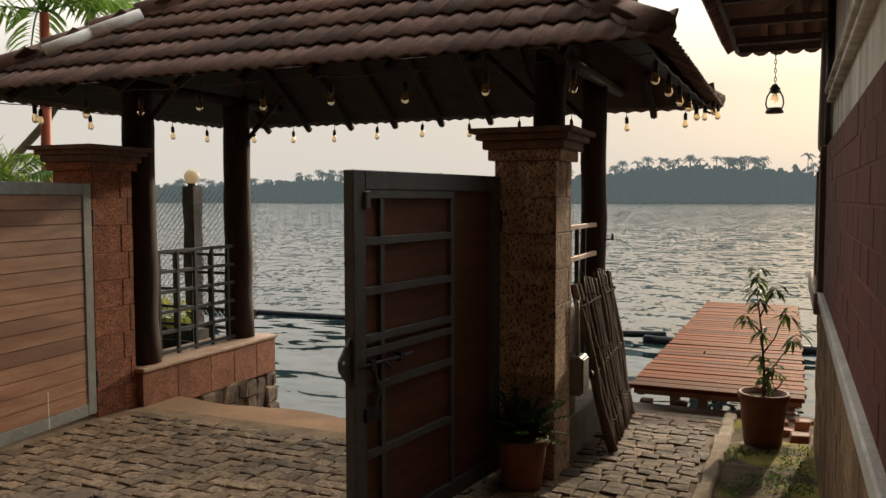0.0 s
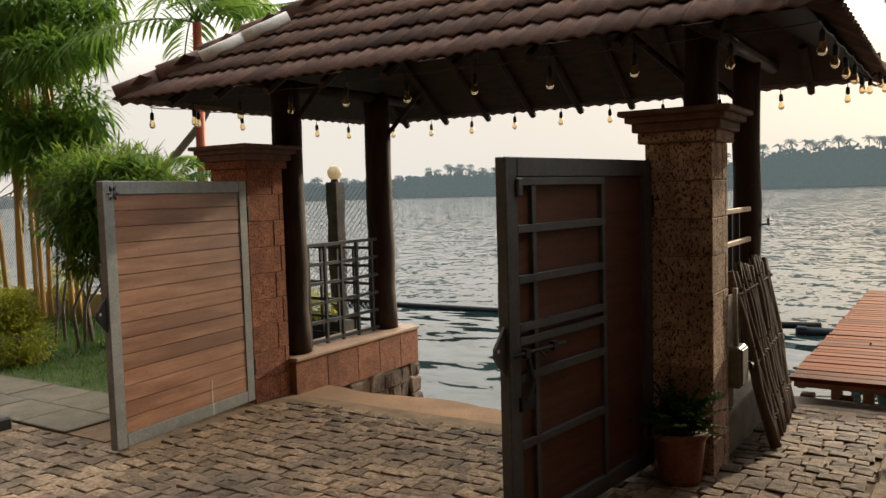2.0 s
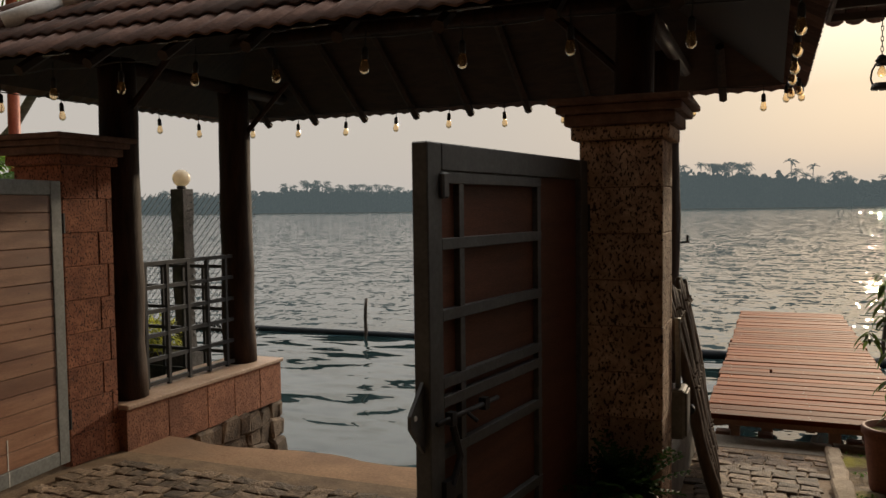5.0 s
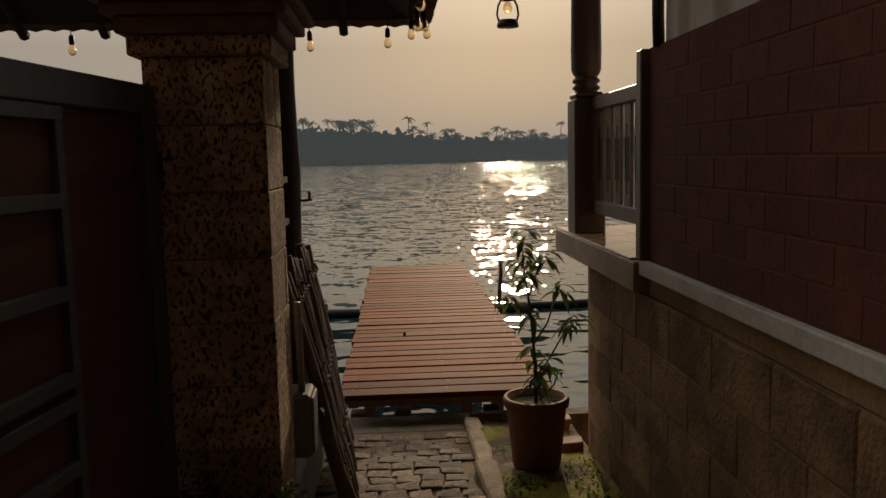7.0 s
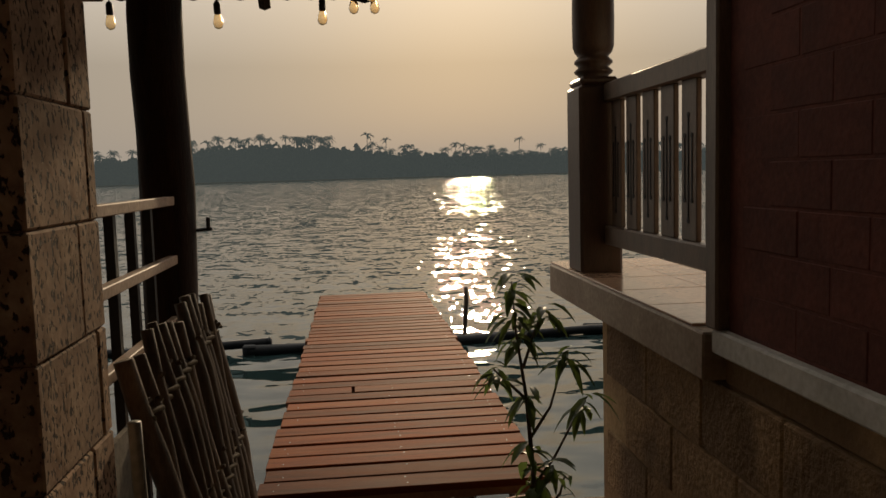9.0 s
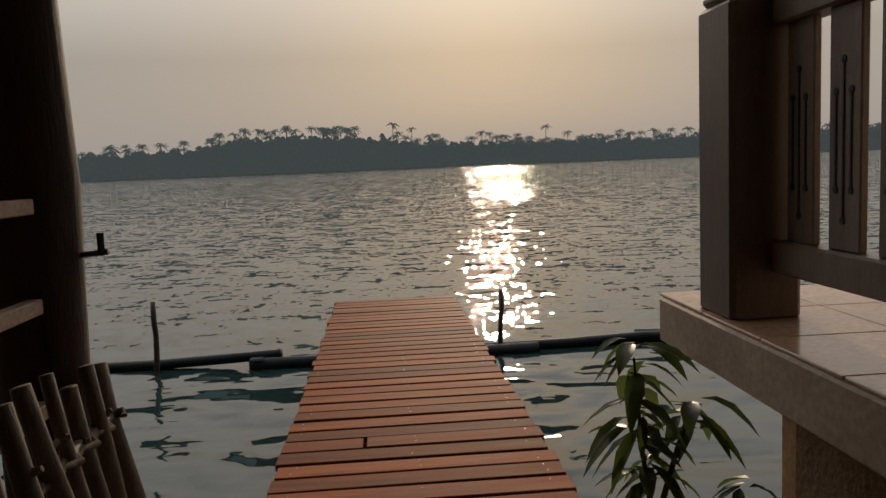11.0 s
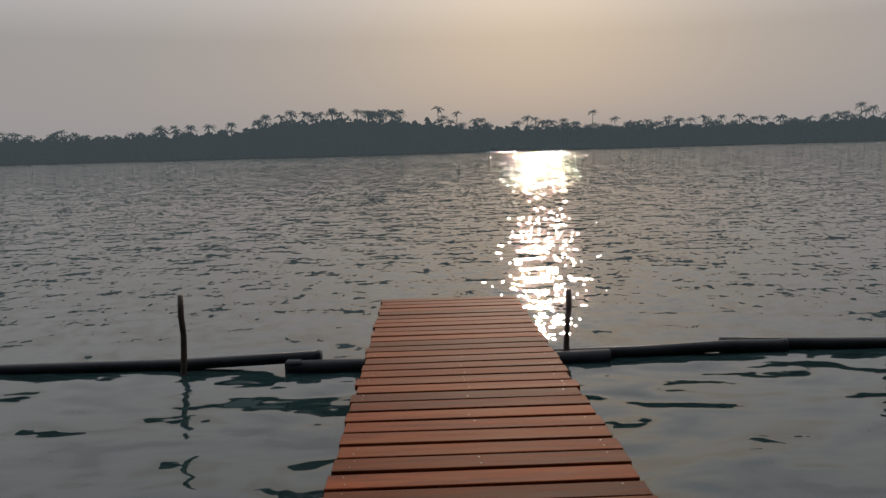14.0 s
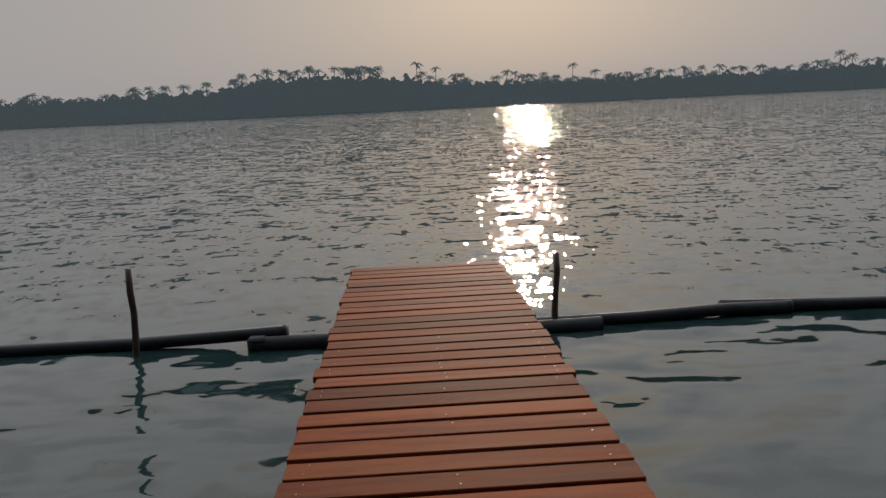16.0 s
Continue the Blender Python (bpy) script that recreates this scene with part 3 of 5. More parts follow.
def lantern():
    e = thing("hanging_lantern", "black hurricane lantern with a bulb on a chain", "lantern", (-0.055, 6.5, 2.33))
    x, y = -0.055, 6.5
    ch = Geo()
    for i in range(9):
        z = 2.55 + i * 0.032
        r = 0.008
        ax = (1, 0) if i % 2 else (0, 1)
        ch.tube([(x + ax[0] * r * math.cos(q), y + ax[1] * r * math.cos(q), z + 0.02 * math.sin(q)) for q in [k * math.pi / 4 for k in range(9)]], 0.0028, 5, False)
    part("chain", ch, MAT_IRON, e)
    part("cap", Geo().lathe([(0.004, 0.215), (0.022, 0.205), (0.03, 0.19), (0.042, 0.175), (0.03, 0.168), (0.028, 0.15), (0.036, 0.145), (0.004, 0.14)], 16, (x, y, 2.335)), MAT_IRON, e, smooth=True)
    part("base", Geo().lathe([(0.0, 0.0), (0.062, 0.0), (0.064, 0.012), (0.054, 0.04), (0.0, 0.045)], 16, (x, y, 2.33)), MAT_IRON, e, smooth=True)
    for s in (-1, 1):
        part("arm", Geo().tube([(x + s * 0.05, y, 2.36), (x + s * 0.062, y, 2.40), (x + s * 0.055, y, 2.45), (x + s * 0.03, y, 2.50)], 0.006, 6), MAT_IRON, e, smooth=True)
    part("bulb", Geo().lathe([(0.004, 0.0), (0.02, 0.008), (0.028, 0.03), (0.02, 0.055), (0.012, 0.07)], 12, (x, y, 2.405)), MAT_BULB, e, smooth=True)
    return e


lantern()

# ---- gatehouse: pillars, posts, plinth ----


def pillar(name, x0, y0, mat, label, w=0.39, d=0.39):
    """Square pillar of laterite blocks under a stepped cap."""
    e = thing(name, label, "pillar", (x0 + w / 2, y0 + d / 2, G - 0.03))
    core = part("core", Geo().box(x0 + 0.008, y0 + 0.008, G - 0.05, x0 + w - 0.008, y0 + d - 0.008, 1.93), MAT_CAP, e)
    h = 0.203
    for c in range(9):
        z = G - 0.03 + c * h
        s = d - (0.05 if c % 2 else 0.12)
        gap = 0.0015
        for a, b in (((x0, y0), (x0 + w, y0 + s - gap)), ((x0, y0 + s + gap), (x0 + w, y0 + d))):
            part("block", Geo().box(a[0] + U(0, 0.003), a[1] + U(0, 0.003), z + 0.001, b[0] - U(0, 0.003), b[1] - U(0, 0.003), z + h - 0.0015), mat, e, bevel=0.004)
    z = G - 0.03 + 9 * h + 0.002
    for k, (o, t) in enumerate(((0.03, 0.06), (0.055, 0.05), (0.085, 0.035), (0.115, 0.03))):
        part("cap_course", Geo().box(x0 - o, y0 - o, z, x0 + w + o, y0 + d + o, z + t), mat if k == 0 else MAT_CAP, e, bevel=0.006)
        z += t + 0.001
    return e


pillar("gate_pillar", -1.478, 4.262, MAT_LATERITE, "tan porous laterite gate pillar with a stepped cap", 0.362, 0.345)
pillar("gate_pillar", -4.95, 4.28, MAT_LATERITE_RED, "red-brown laterite gate pillar with a stepped cap")


def trunk_post(x, y, z0, z1, r, label, lean=0.0):
    g = Geo()
    pts = [(x + 0.005 * math.sin(k * 1.3 + x) + lean * k / 12, y + 0.005 * math.cos(k * 1.7), z0 + (z1 - z0) * k / 12) for k in range(13)]
    g.tube(pts, [r * (1.03 - 0.1 * k / 12 + 0.02 * math.sin(k * 2.1)) for k in range(13)], 18)
    return solo("round_post", g, MAT_WOODPOST, label, "post", "posts of the gatehouse", smooth=True)


trunk_post(-1.335, 4.90, 0.33, 2.62, 0.105, "dark stained round trunk post on the low wall")
trunk_post(-1.35, 6.22, 0.02, 2.62, 0.105, "dark stained round trunk post standing by the quay")
trunk_post(-4.68, 4.87, 0.385, 2.62, 0.128, "dark stained round trunk post on the red plinth")
trunk_post(-4.735, 6.18, 0.385, 2.62, 0.13, "dark stained round trunk post on the red plinth")
solo("post_hook", Geo().tube([(-1.245, 6.22, 1.375), (-1.185, 6.22, 1.38)], 0.007, 6).tube([(-1.20, 6.22, 1.372), (-1.20, 6.22, 1.425)], 0.009, 6), MAT_IRON, "small iron peg on the trunk post", "hook")

e = thing("gate_plinth", "red plastered low plinth with a pale coping over rubble", "plinth", (-4.72, 5.5, 0.0))
part("wall", Geo().box(-4.945, 4.675, 0.03, -4.506, 6.414, 0.352), MAT_CAP, e)
for k, (y0, y1) in enumerate(((4.67, 5.06), (5.06, 5.47), (5.47, 5.79), (5.79, 6.12), (6.12, 6.42))):
    part("block", Geo().box(-4.95, y0 + 0.0012, 0.03, -4.5, y1 - 0.0012, 0.353), MAT_PLINTH, e, bevel=0.004)
part("coping", Geo().box(-4.955, 4.668, 0.354, -4.485, 6.44, 0.385), MAT_PLINTHTOP, e, bevel=0.006)
part("footing", Geo().box(-4.93, 5.0, -1.3, -4.54, 6.40, 0.03), MAT_RUBBLE, e)
for i in range(9):
    for k in range(5):
        g = Geo().box(-0.5, -0.5, -0.5, 0.5, 0.5, 0.5)
        g.v = [(p[0] * 0.09 + U(-0.02, 0.02), p[1] * 0.17 + U(-0.04, 0.04), p[2] * 0.15 + U(-0.035, 0.035)) for p in g.v]
        st = part("stone", g.mesh("stone", MAT_RUBBLE, bevel=0.02), MAT_RUBBLE, e)
        st.matrix_parent_inverse = Matrix.Identity(4)
        st.location = (-4.53 + U(-0.02, 0.03) + 4.72, 5.07 + i * 0.16 + U(-0.02, 0.02) - 5.5, -0.05 - k * 0.145)
for k in range(5):
    for i in range(3):
        g = Geo().box(-0.5, -0.5, -0.5, 0.5, 0.5, 0.5)
        g.v = [(p[0] * 0.15 + U(-0.02, 0.02), p[1] * 0.08, p[2] * 0.14 + U(-0.02, 0.02)) for p in g.v]
        st = part("stone", g.mesh("stone", MAT_RUBBLE, bevel=0.02), MAT_RUBBLE, e)
        st.matrix_parent_inverse = Matrix.Identity(4)
        st.location = (-4.85 + i * 0.14 + 4.72, 6.41 + U(-0.01, 0.02) - 5.5, -0.05 - k * 0.145)


def iron_railing(x, y0, y1, z0, z1, nv, nh, label):
    e = thing("iron_railing", label, "railing", (x, (y0 + y1) / 2, z0))
    for i in range(nv):
        y = y0 + (y1 - y0) * (i + 0.5) / nv
        part("bar", Geo().box(x - 0.013, y - 0.013, z0, x + 0.013, y + 0.013, z1), MAT_IRON, e)
    for k in range(nh):
        z = z0 + 0.03 + (z1 - z0 - 0.03) * k / (nh - 1)
        part("rail", Geo().box(x - 0.018, y0, z - 0.014, x + 0.010, y1, z + 0.014), MAT_IRON, e)
    return e


iron_railing(-4.70, 4.97, 6.08, 0.386, 1.26, 5, 6, "black square-bar iron railing between two posts on the plinth")
e = thing("iron_railing", "black iron railing running back along the bank", "railing", (-5.4, 6.3, 0.1))
for i in range(5):
    part("bar", Geo().box(-4.98 - i * 0.22, 6.30, 0.06, -4.955 - i * 0.22, 6.325, 1.15), MAT_IRON, e)
for k in range(6):
    part("rail", Geo().box(-5.95, 6.296, 0.24 + k * 0.18, -4.87, 6.33, 0.268 + k * 0.18), MAT_IRON, e)

# right hand: low wall, tan rails, meter box
structure("wall_low_lane", Geo().box(-1.50, 4.612, -0.03, -1.14, 6.10, 0.33), MAT_SLABGREY, "low plastered wall beside the lane", "wall", bevel=0.01)
e = thing("side_railing", "tan flat rails on black uprights beside the pillar", "railing", (-1.27, 5.4, 0.33))
for z in (1.05, 1.28, 1.50):
    part("rail", Geo().box(-1.335, 4.612, z - 0.022, -1.30, 6.12, z + 0.012), MAT_PLINTHTOP, e, bevel=0.003)
for y in (4.80, 5.02, 5.24, 5.46, 5.68, 5.90):
    part("upright", Geo().box(-1.365, y, 0.33, -1.337, y + 0.03, 1.505), MAT_IRON, e)
e = thing("meter_box", "pale grey electric meter box on the pillar's side", "electric box", (-1.06, 4.74, 0.5))
part("body", Geo().box(-1.155, 4.66, 0.50, -1.065, 4.83, 0.74), MAT_BOX, e, bevel=0.01)
part("cover", Geo().box(-1.065, 4.675, 0.515, -1.053, 4.815, 0.725), MAT_BOX, e, bevel=0.004)
part("switch", Geo().tube([(-1.06, 4.86, 0.60), (-1.06, 4.90, 0.60)], 0.025, 10), MAT_IRON, e)
part("conduit", Geo().tube([(-1.10, 4.72, 0.74), (-1.10, 4.70, 0.95), (-1.10, 4.69, 1.08)], 0.014, 8), MAT_BOX, e, smooth=True)
part("backboard", Geo().box(-1.17, 4.614, 0.34, -1.157, 4.9, 1.02), MAT_SLABGREY, e)

# ---- gate leaves ----


def gate_leaf(hinge, free, z0, z1, front, label):
    """A steel framed leaf with planks; front: the planked face looks to +x, else the braced back does."""
    h, f = Vector((*hinge, 0)), Vector((*free, 0))
    d = (f - h)
    L = d.length
    ang = math.degrees(math.atan2(d.y, d.x))
    M = pose(hinge[0], hinge[1], 0, 0, 0, ang)         # local x runs from hinge to free edge
    e = thing("gate_leaf", label, "gate", ((hinge[0] + free[0]) / 2, (hinge[1] + free[1]) / 2, z0), "leaves of the open gate")
    # the braced back takes plank and steel colours darkened to carry its shade
    S = MAT_STEEL if front else MAT_STEEL_SHADED
    W = MAT_GATEWOOD if front else MAT_GATEWOOD_SHADED
    fw, th = 0.085, 0.028
    part("frame_stile", Geo().box(0, -th, z0, fw, th, z1, M), S, e, bevel=0.004)
    part("frame_stile", Geo().box(L - fw, -th, z0, L, th, z1, M), S, e, bevel=0.004)
    part("frame_rail", Geo().box(fw, -th, z1 - fw, L - fw, th, z1, M), S, e, bevel=0.004)
    part("frame_rail", Geo().box(fw, -th, z0, L - fw, th, z0 + fw, M), S, e, bevel=0.004)
    n = 15
    hz = (z1 - z0 - 2 * fw) / n
    py0, py1 = (0.004, 0.022) if front else (-0.022, -0.004)
    part("backing", Geo().box(fw, -0.003, z0 + fw, L - fw, 0.003, z1 - fw, M), W, e)
    for k in range(n):
        z = z0 + fw + k * hz
        p = part("plank", Geo().box(fw + 0.001, py0 + U(-0.0015, 0.0015), z + 0.0022, L - fw - 0.001, py1 + U(-0.001, 0.001), z + hz - 0.0022, M), W, e, bevel=0.0018)
        if front and k % 2:
            for q in (0.16, 0.5, 0.84):
                x = fw + (L - 2 * fw) * q
                part("nail", Geo().box(x - 0.003, 0.0222, z + hz / 2 - 0.003, x + 0.003, 0.0245, z + hz / 2 + 0.003, M), MAT_IRON, p)
    if not front:
        for x in (L - 0.23, L - 0.84):
            part("brace_stile", Geo().box(x, -0.002, z0 + fw, x + 0.032, 0.024, z1 - fw, M), S, e, bevel=0.002)
        for z in (1.715, 1.51, 1.29, 1.08, 1.02, 0.86, 0.56):
            part("brace_rail", Geo().box(L - 0.84, -0.002, z - 0.018, L - fw, 0.0262, z + 0.018, M), S, e, bevel=0.002)
        bt = part("bolt", Geo().tube([M @ Vector((L - 0.02, 0.04, 0.97)), M @ Vector((L - 0.42, 0.04, 0.97))], 0.009, 8), MAT_IRON, e, smooth=True)
        part("bolt_handle", Geo().tube([M @ Vector((L - 0.20, 0.04, 0.97)), M @ Vector((L - 0.21, 0.075, 0.94))], 0.007, 6), MAT_IRON, bt)
        for q in (0.12, 0.34):
            part("bolt_keeper", Geo().box(L - q, 0.026, 0.95, L - q + 0.03, 0.052, 0.99, M), MAT_IRON, e)
        part("latch", Geo().tube([M @ Vector((L - 0.13, 0.03, 0.94)), M @ Vector((L - 0.15, 0.045, 0.84)), M @ Vector((L - 0.10, 0.045, 0.76))], 0.012, 8).box(L - 0.16, 0.024, 0.72, L - 0.06, 0.045, 0.78, M), MAT_IRON, e)
        part("corner_ornament", Geo().box(L - fw - 0.02, 0.026, z1 - 0.17, L - fw + 0.02, 0.045, z1 - 0.09, M), S, e, bevel=0.006)
    else:
        star = Geo()
        for k in range(6):
            a = k * math.pi / 3
            c = Vector((L - 0.07, 0.033, z1 - 0.075))
            u, w2 = Vector((math.cos(a), 0, math.sin(a))), Vector((-math.sin(a), 0, math.cos(a)))
            star.add([M @ (c + u * 0.012), M @ (c + u * 0.03 + w2 * 0.012), M @ (c + u * 0.055 + Vector((0, 0.004, 0))), M @ (c + u * 0.03 - w2 * 0.012), M @ (c + u * 0.03 + Vector((0, 0.010, 0)))], [(0, 1, 4), (1, 2, 4), (2, 3, 4), (3, 0, 4)])
        part("star_ornament", star, MAT_IRON, e)
        part("paint_streak", Geo().box(0.46, 0.0285, z0 + 0.002, 0.468, 0.0295, z0 + 0.085, M).box(0.46, 0.0232, z0 + 0.09, 0.467, 0.0242, z0 + 0.26, M), MAT_BAND, e, "white paint drip")
    zc = 1.0
    br = Geo()
    br.add([M @ Vector(p) for p in ((L, -0.006, zc + 0.10), (L + 0.075, -0.006, zc + 0.01), (L + 0.075, -0.006, zc - 0.03), (L, -0.006, zc - 0.12), (L, 0.006, zc + 0.10), (L + 0.075, 0.006, zc + 0.01), (L + 0.075, 0.006, zc - 0.03), (L, 0.006, zc - 0.12))],
           [(0, 1, 2, 3), (7, 6, 5, 4), (0, 4, 5, 1), (1, 5, 6, 2), (2, 6, 7, 3), (3, 7, 4, 0)])
    pl = part("lock_plate", br, MAT_IRON if front else S, e)
    part("lock_hole", Geo().tube([M @ Vector((L + 0.05, -0.0075, zc)), M @ Vector((L + 0.05, 0.0075, zc))], 0.009, 10), MAT_BAND, pl)
    for z in (z0 + 0.25, z1 - 0.25):
        part("hinge", Geo().tube([M @ Vector((-0.014, 0.02, z - 0.06)), M @ Vector((-0.014, 0.02, z + 0.06))], 0.013, 8), MAT_IRON, e)
    return e


gate_leaf((-4.575, 4.26), (-4.425, 2.94), 0.14, 1.81, True, "open gate leaf of brown planks in a grey steel frame")
gate_leaf((-1.462, 4.245), (-1.655, 2.915), 0.14, 1.82, False, "open gate leaf showing its steel braces and planks, coloured darker for shade")

# ---- gatehouse roof ----
RX0, RX1, RY0, RY1, EZ, SL = -5.52, -0.53, 3.93, 7.16, 2.46, 0.68
HALF = (RY1 - RY0) / 2
RYM = (RY0 + RY1) / 2
RZ = EZ + HALF * SL
roof = thing("gate_roof", "hipped clay tile roof on dark rafters, moss stained", "roof", ((RX0 + RX1) / 2, RYM, EZ))
A, B, C, D = (RX0, RY0, EZ), (RX1, RY0, EZ), (RX1, RY1, EZ), (RX0, RY1, EZ)
E1, E2 = (RX0 + HALF, RYM, RZ), (RX1 - HALF, RYM, RZ)
g = Geo()
drop = 0.04
IN = 0.09
A2, B2, C2, D2 = (RX0 + IN, RY0 + IN, EZ + IN * SL), (RX1 - IN, RY0 + IN, EZ + IN * SL), (RX1 - IN, RY1 - IN, EZ + IN * SL), (RX0 + IN, RY1 - IN, EZ + IN * SL)
low = lambda p: (p[0], p[1], p[2] - drop)
for quad in ((A2, B2, E2, E1), (C2, D2, E1, E2)):
    g.add(quad, [(0, 1, 2, 3)])
    g.add([low(p) for p in quad], [(3, 2, 1, 0)])
for tri in ((B2, C2, E2), (D2, A2, E1)):
    g.add(tri, [(0, 1, 2)])
    g.add([low(p) for p in tri], [(2, 1, 0)])
part("roof_board", g, MAT_UNDER, roof)
n_raft = 9
for i in range(n_raft):
    x = RX0 + 0.5 + i * (RX1 - RX0 - 1.0) / (n_raft - 1)
    reach = min(HALF, x - RX0, RX1 - x)
    for y0, s in ((RY0, 1), (RY1, -1)):
        part("rafter", Geo().tube([(x, y0 + s * 0.05, EZ - 0.09 + 0.05 * SL), (x, y0 + s * reach, EZ - 0.09 + reach * SL)], 0.032, 6), MAT_UNDER, roof)
for y0 in (4.49, 6.2):
    z = EZ - 0.13 + (y0 - RY0 if y0 < RYM else RY1 - y0) * SL
    part("wall_plate", Geo().tube([(RX0 + 0.5, y0, z), (RX1 - 0.3, y0, z)], 0.055, 8), MAT_WOODPOST, roof, smooth=True)
for x0 in (-4.72, -1.28):
    part("tie_beam", Geo().tube([(x0, RY0 + 0.3, 2.60), (x0, RY1 - 0.3, 2.60)], 0.05, 8), MAT_WOODPOST, roof, smooth=True)
for x0, s in ((-4.68, 1), (-1.3, -1)):
    for y0, u in ((4.87, 0), (6.2, 0)):
        part("brace", Geo().tube([(x0, y0, 2.2), (x0 + s * 0.45, y0, 2.62)], 0.022, 6), MAT_WOODPOST, roof)


def roof_tile_mesh(mat):
    """One interlocking clay tile, two rolls wide, with thickness; local y runs up the slope."""
    g = Geo()
    n, w, l, t = 12, 0.235, 0.34, 0.014
    for y, lift in ((0, 0.030), (l, 0.002)):
        for dz in (0, -t):
            for k in range(n + 1):
                u = k / n
                g.v.append((u * w - w / 2, y, lift + dz + 0.017 * abs(math.cos(2 * math.pi * u)) ** 1.4))
    r = n + 1
    for k in range(n):
        g.f += [(k, k + 1, 2 * r + k + 1, 2 * r + k), (r + k + 1, r + k, 3 * r + k, 3 * r + k + 1), (k + 1, k, r + k, r + k + 1)]
    g.f += [(0, 2 * r, 3 * r, r), (n, r + n, 3 * r + n, 2 * r + n)]
    return g


TILE = roof_tile_mesh(MAT_TILE)
tile_me = TILE.mesh("roof_tile", MAT_TILE, smooth=True)
pitch = math.degrees(math.atan(SL))
run = 0.285 * math.cos(radians(pitch))
rest = Geo()
for o, rz, width in ((Vector(A), 0, RX1 - RX0), (Vector(C), 180, RX1 - RX0), (Vector(B), 90, RY1 - RY0), (Vector(D), 270, RY1 - RY0)):
    face = Matrix.Translation(o) @ pose(0, 0, 0, 0, 0, rz) @ pose(0, 0, 0, pitch, 0, 0)
    rows = int(HALF / run) + 1
    for j in range(rows):
        off = j * run
        cols = int(width / 0.23) + 1
        for i in range(cols):
            cx = i * 0.23 + 0.11
            if cx < off + 0.02 or cx > width - off - 0.02:
                continue
            m = face @ Matrix.Translation((cx, -0.05 + j * 0.285, 0.006)) @ pose(0, 0, 0, U(-0.8, 0.8), U(-0.8, 0.8), U(-0.9, 0.9))
            if rz == 0 or (rz == 90 and j < 3):
                piece("tile", tile_me, roof, Matrix.Translation(-roof.location) @ m)
            else:
                rest.add([m @ Vector(p) for p in TILE.v], TILE.f)
tagged(part("tiles", rest, MAT_TILE_REST, roof, "", True), kind="stuff")
# hip and ridge tiles in lapped lengths, one stretch patched with pale mortar


def hip(p, q, first):
    p, q = Vector(p), Vector(q)
    L = (q - p).length
    n = int(L / 0.33)
    for k in range(n):
        a, b = p.lerp(q, (k - 0.08) / n), p.lerp(q, (k + 1.0) / n)
        up = Vector((0, 0, 0.035))
        g = Geo()
        mort = first and k in (2, 3)
        g.tube([a + up * (1.5), b + up * 1.1], [0.085, 0.07], 10)
        part("hip_tile", g, MAT_TILE, roof, smooth=True)
        if mort:
            part("mortar", Geo().tube([a + Vector((0.10, -0.10, 0.012)), b + Vector((0.10, -0.10, 0.012))], [0.055, 0.048], 9), MAT_MORTAR, roof, "pale mortar patch", smooth=True)


hip(A, E1, True)
hip(B, E2, False)
hip(C, E2, False)
hip(D, E1, False)
hip(E1, E2, False)
gl = Geo().box(-0.1, 0, 0, 0.1, 0.03, 0.006).mesh("glass_slip", MAT_GLASSTILE)
for x in (-4.3, -3.5, -2.7, -1.9, -1.1):
    ob = piece("glass_slip", gl, roof, Matrix.Translation(-roof.location) @ pose(x, RY0 + 0.10, EZ - 0.055 + 0.07, pitch, 0, 0))
    ob["label"] = "small glass slip under the eave"

# ---- bulb string ----


def bulb_master():
    e = thing("string_bulb", "clear amber filament bulb hanging from a black socket", "light bulb", (0, 0, 0), "bulb string under the gate roof")
    part("drop_wire", Geo().tube([(0, 0, 0.065), (0.003, 0, 0.155)], 0.003, 5), MAT_SOCKET, e)
    part("socket", Geo().lathe([(0.0, 0.075), (0.010, 0.072), (0.0155, 0.06), (0.0165, 0.02), (0.014, 0.015)], 10), MAT_SOCKET, e, smooth=True)
    part("glass", Geo().lathe([(0.013, 0.018), (0.017, 0.004), (0.023, -0.016), (0.024, -0.030), (0.018, -0.046), (0.007, -0.053), (0.0, -0.054)], 14), MAT_BULB, e, smooth=True)
    return e


bm_ = bulb_master()
spots = [(-5.40 + i * 0.49, 4.12, 2.305) for i in range(10)] + [(-0.585, 4.22 + i * 0.5, 2.33) for i in range(5)] + [(-0.75 - i * 0.483, 6.95, 2.325) for i in range(10)] + [(-5.42, 4.6 + 0.5 * i, 2.33) for i in range(5)] + [(-0.52, 6.85, 2.42), (-0.60, 6.98, 2.39), (-0.50, 7.02, 2.41)]
bm_.matrix_basis = Matrix.Translation(spots[0])
for p in spots[1:]:
    copy_thing(bm_, Matrix.Translation(Vector(p) + Vector((0, 0, U(-0.012, 0.012)))) @ pose(0, 0, 0, U(-4, 4), U(-4, 4), U(0, 360)))
cab = Geo()
loop = [(-5.42, 4.12, 2.43), (-0.585, 4.12, 2.43), (-0.585, 6.95, 2.47), (-5.42, 6.95, 2.47), (-5.42, 4.12, 2.43)]
for p, q in zip(loop, loop[1:]):
    p, q = Vector(p), Vector(q)
    n = max(2, int((q - p).length / 0.12))
    cab.tube([p.lerp(q, k / n) - Vector((0, 0, 0.014 * abs(math.sin(k * 0.78)))) for k in range(n + 1)], 0.004, 5)
solo("string_cable", cab, MAT_SOCKET, "thin black cable of the bulb string along the eaves", "cable")
solo("cable_coil", Geo().tube([(-0.55 + 0.05 * math.cos(q), 7.0, 2.45 + 0.05 * math.sin(q)) for q in [k * 0.6 for k in range(22)]], 0.009, 6), MAT_SOCKET, "loose coil of black cable at the eave corner", "cable")

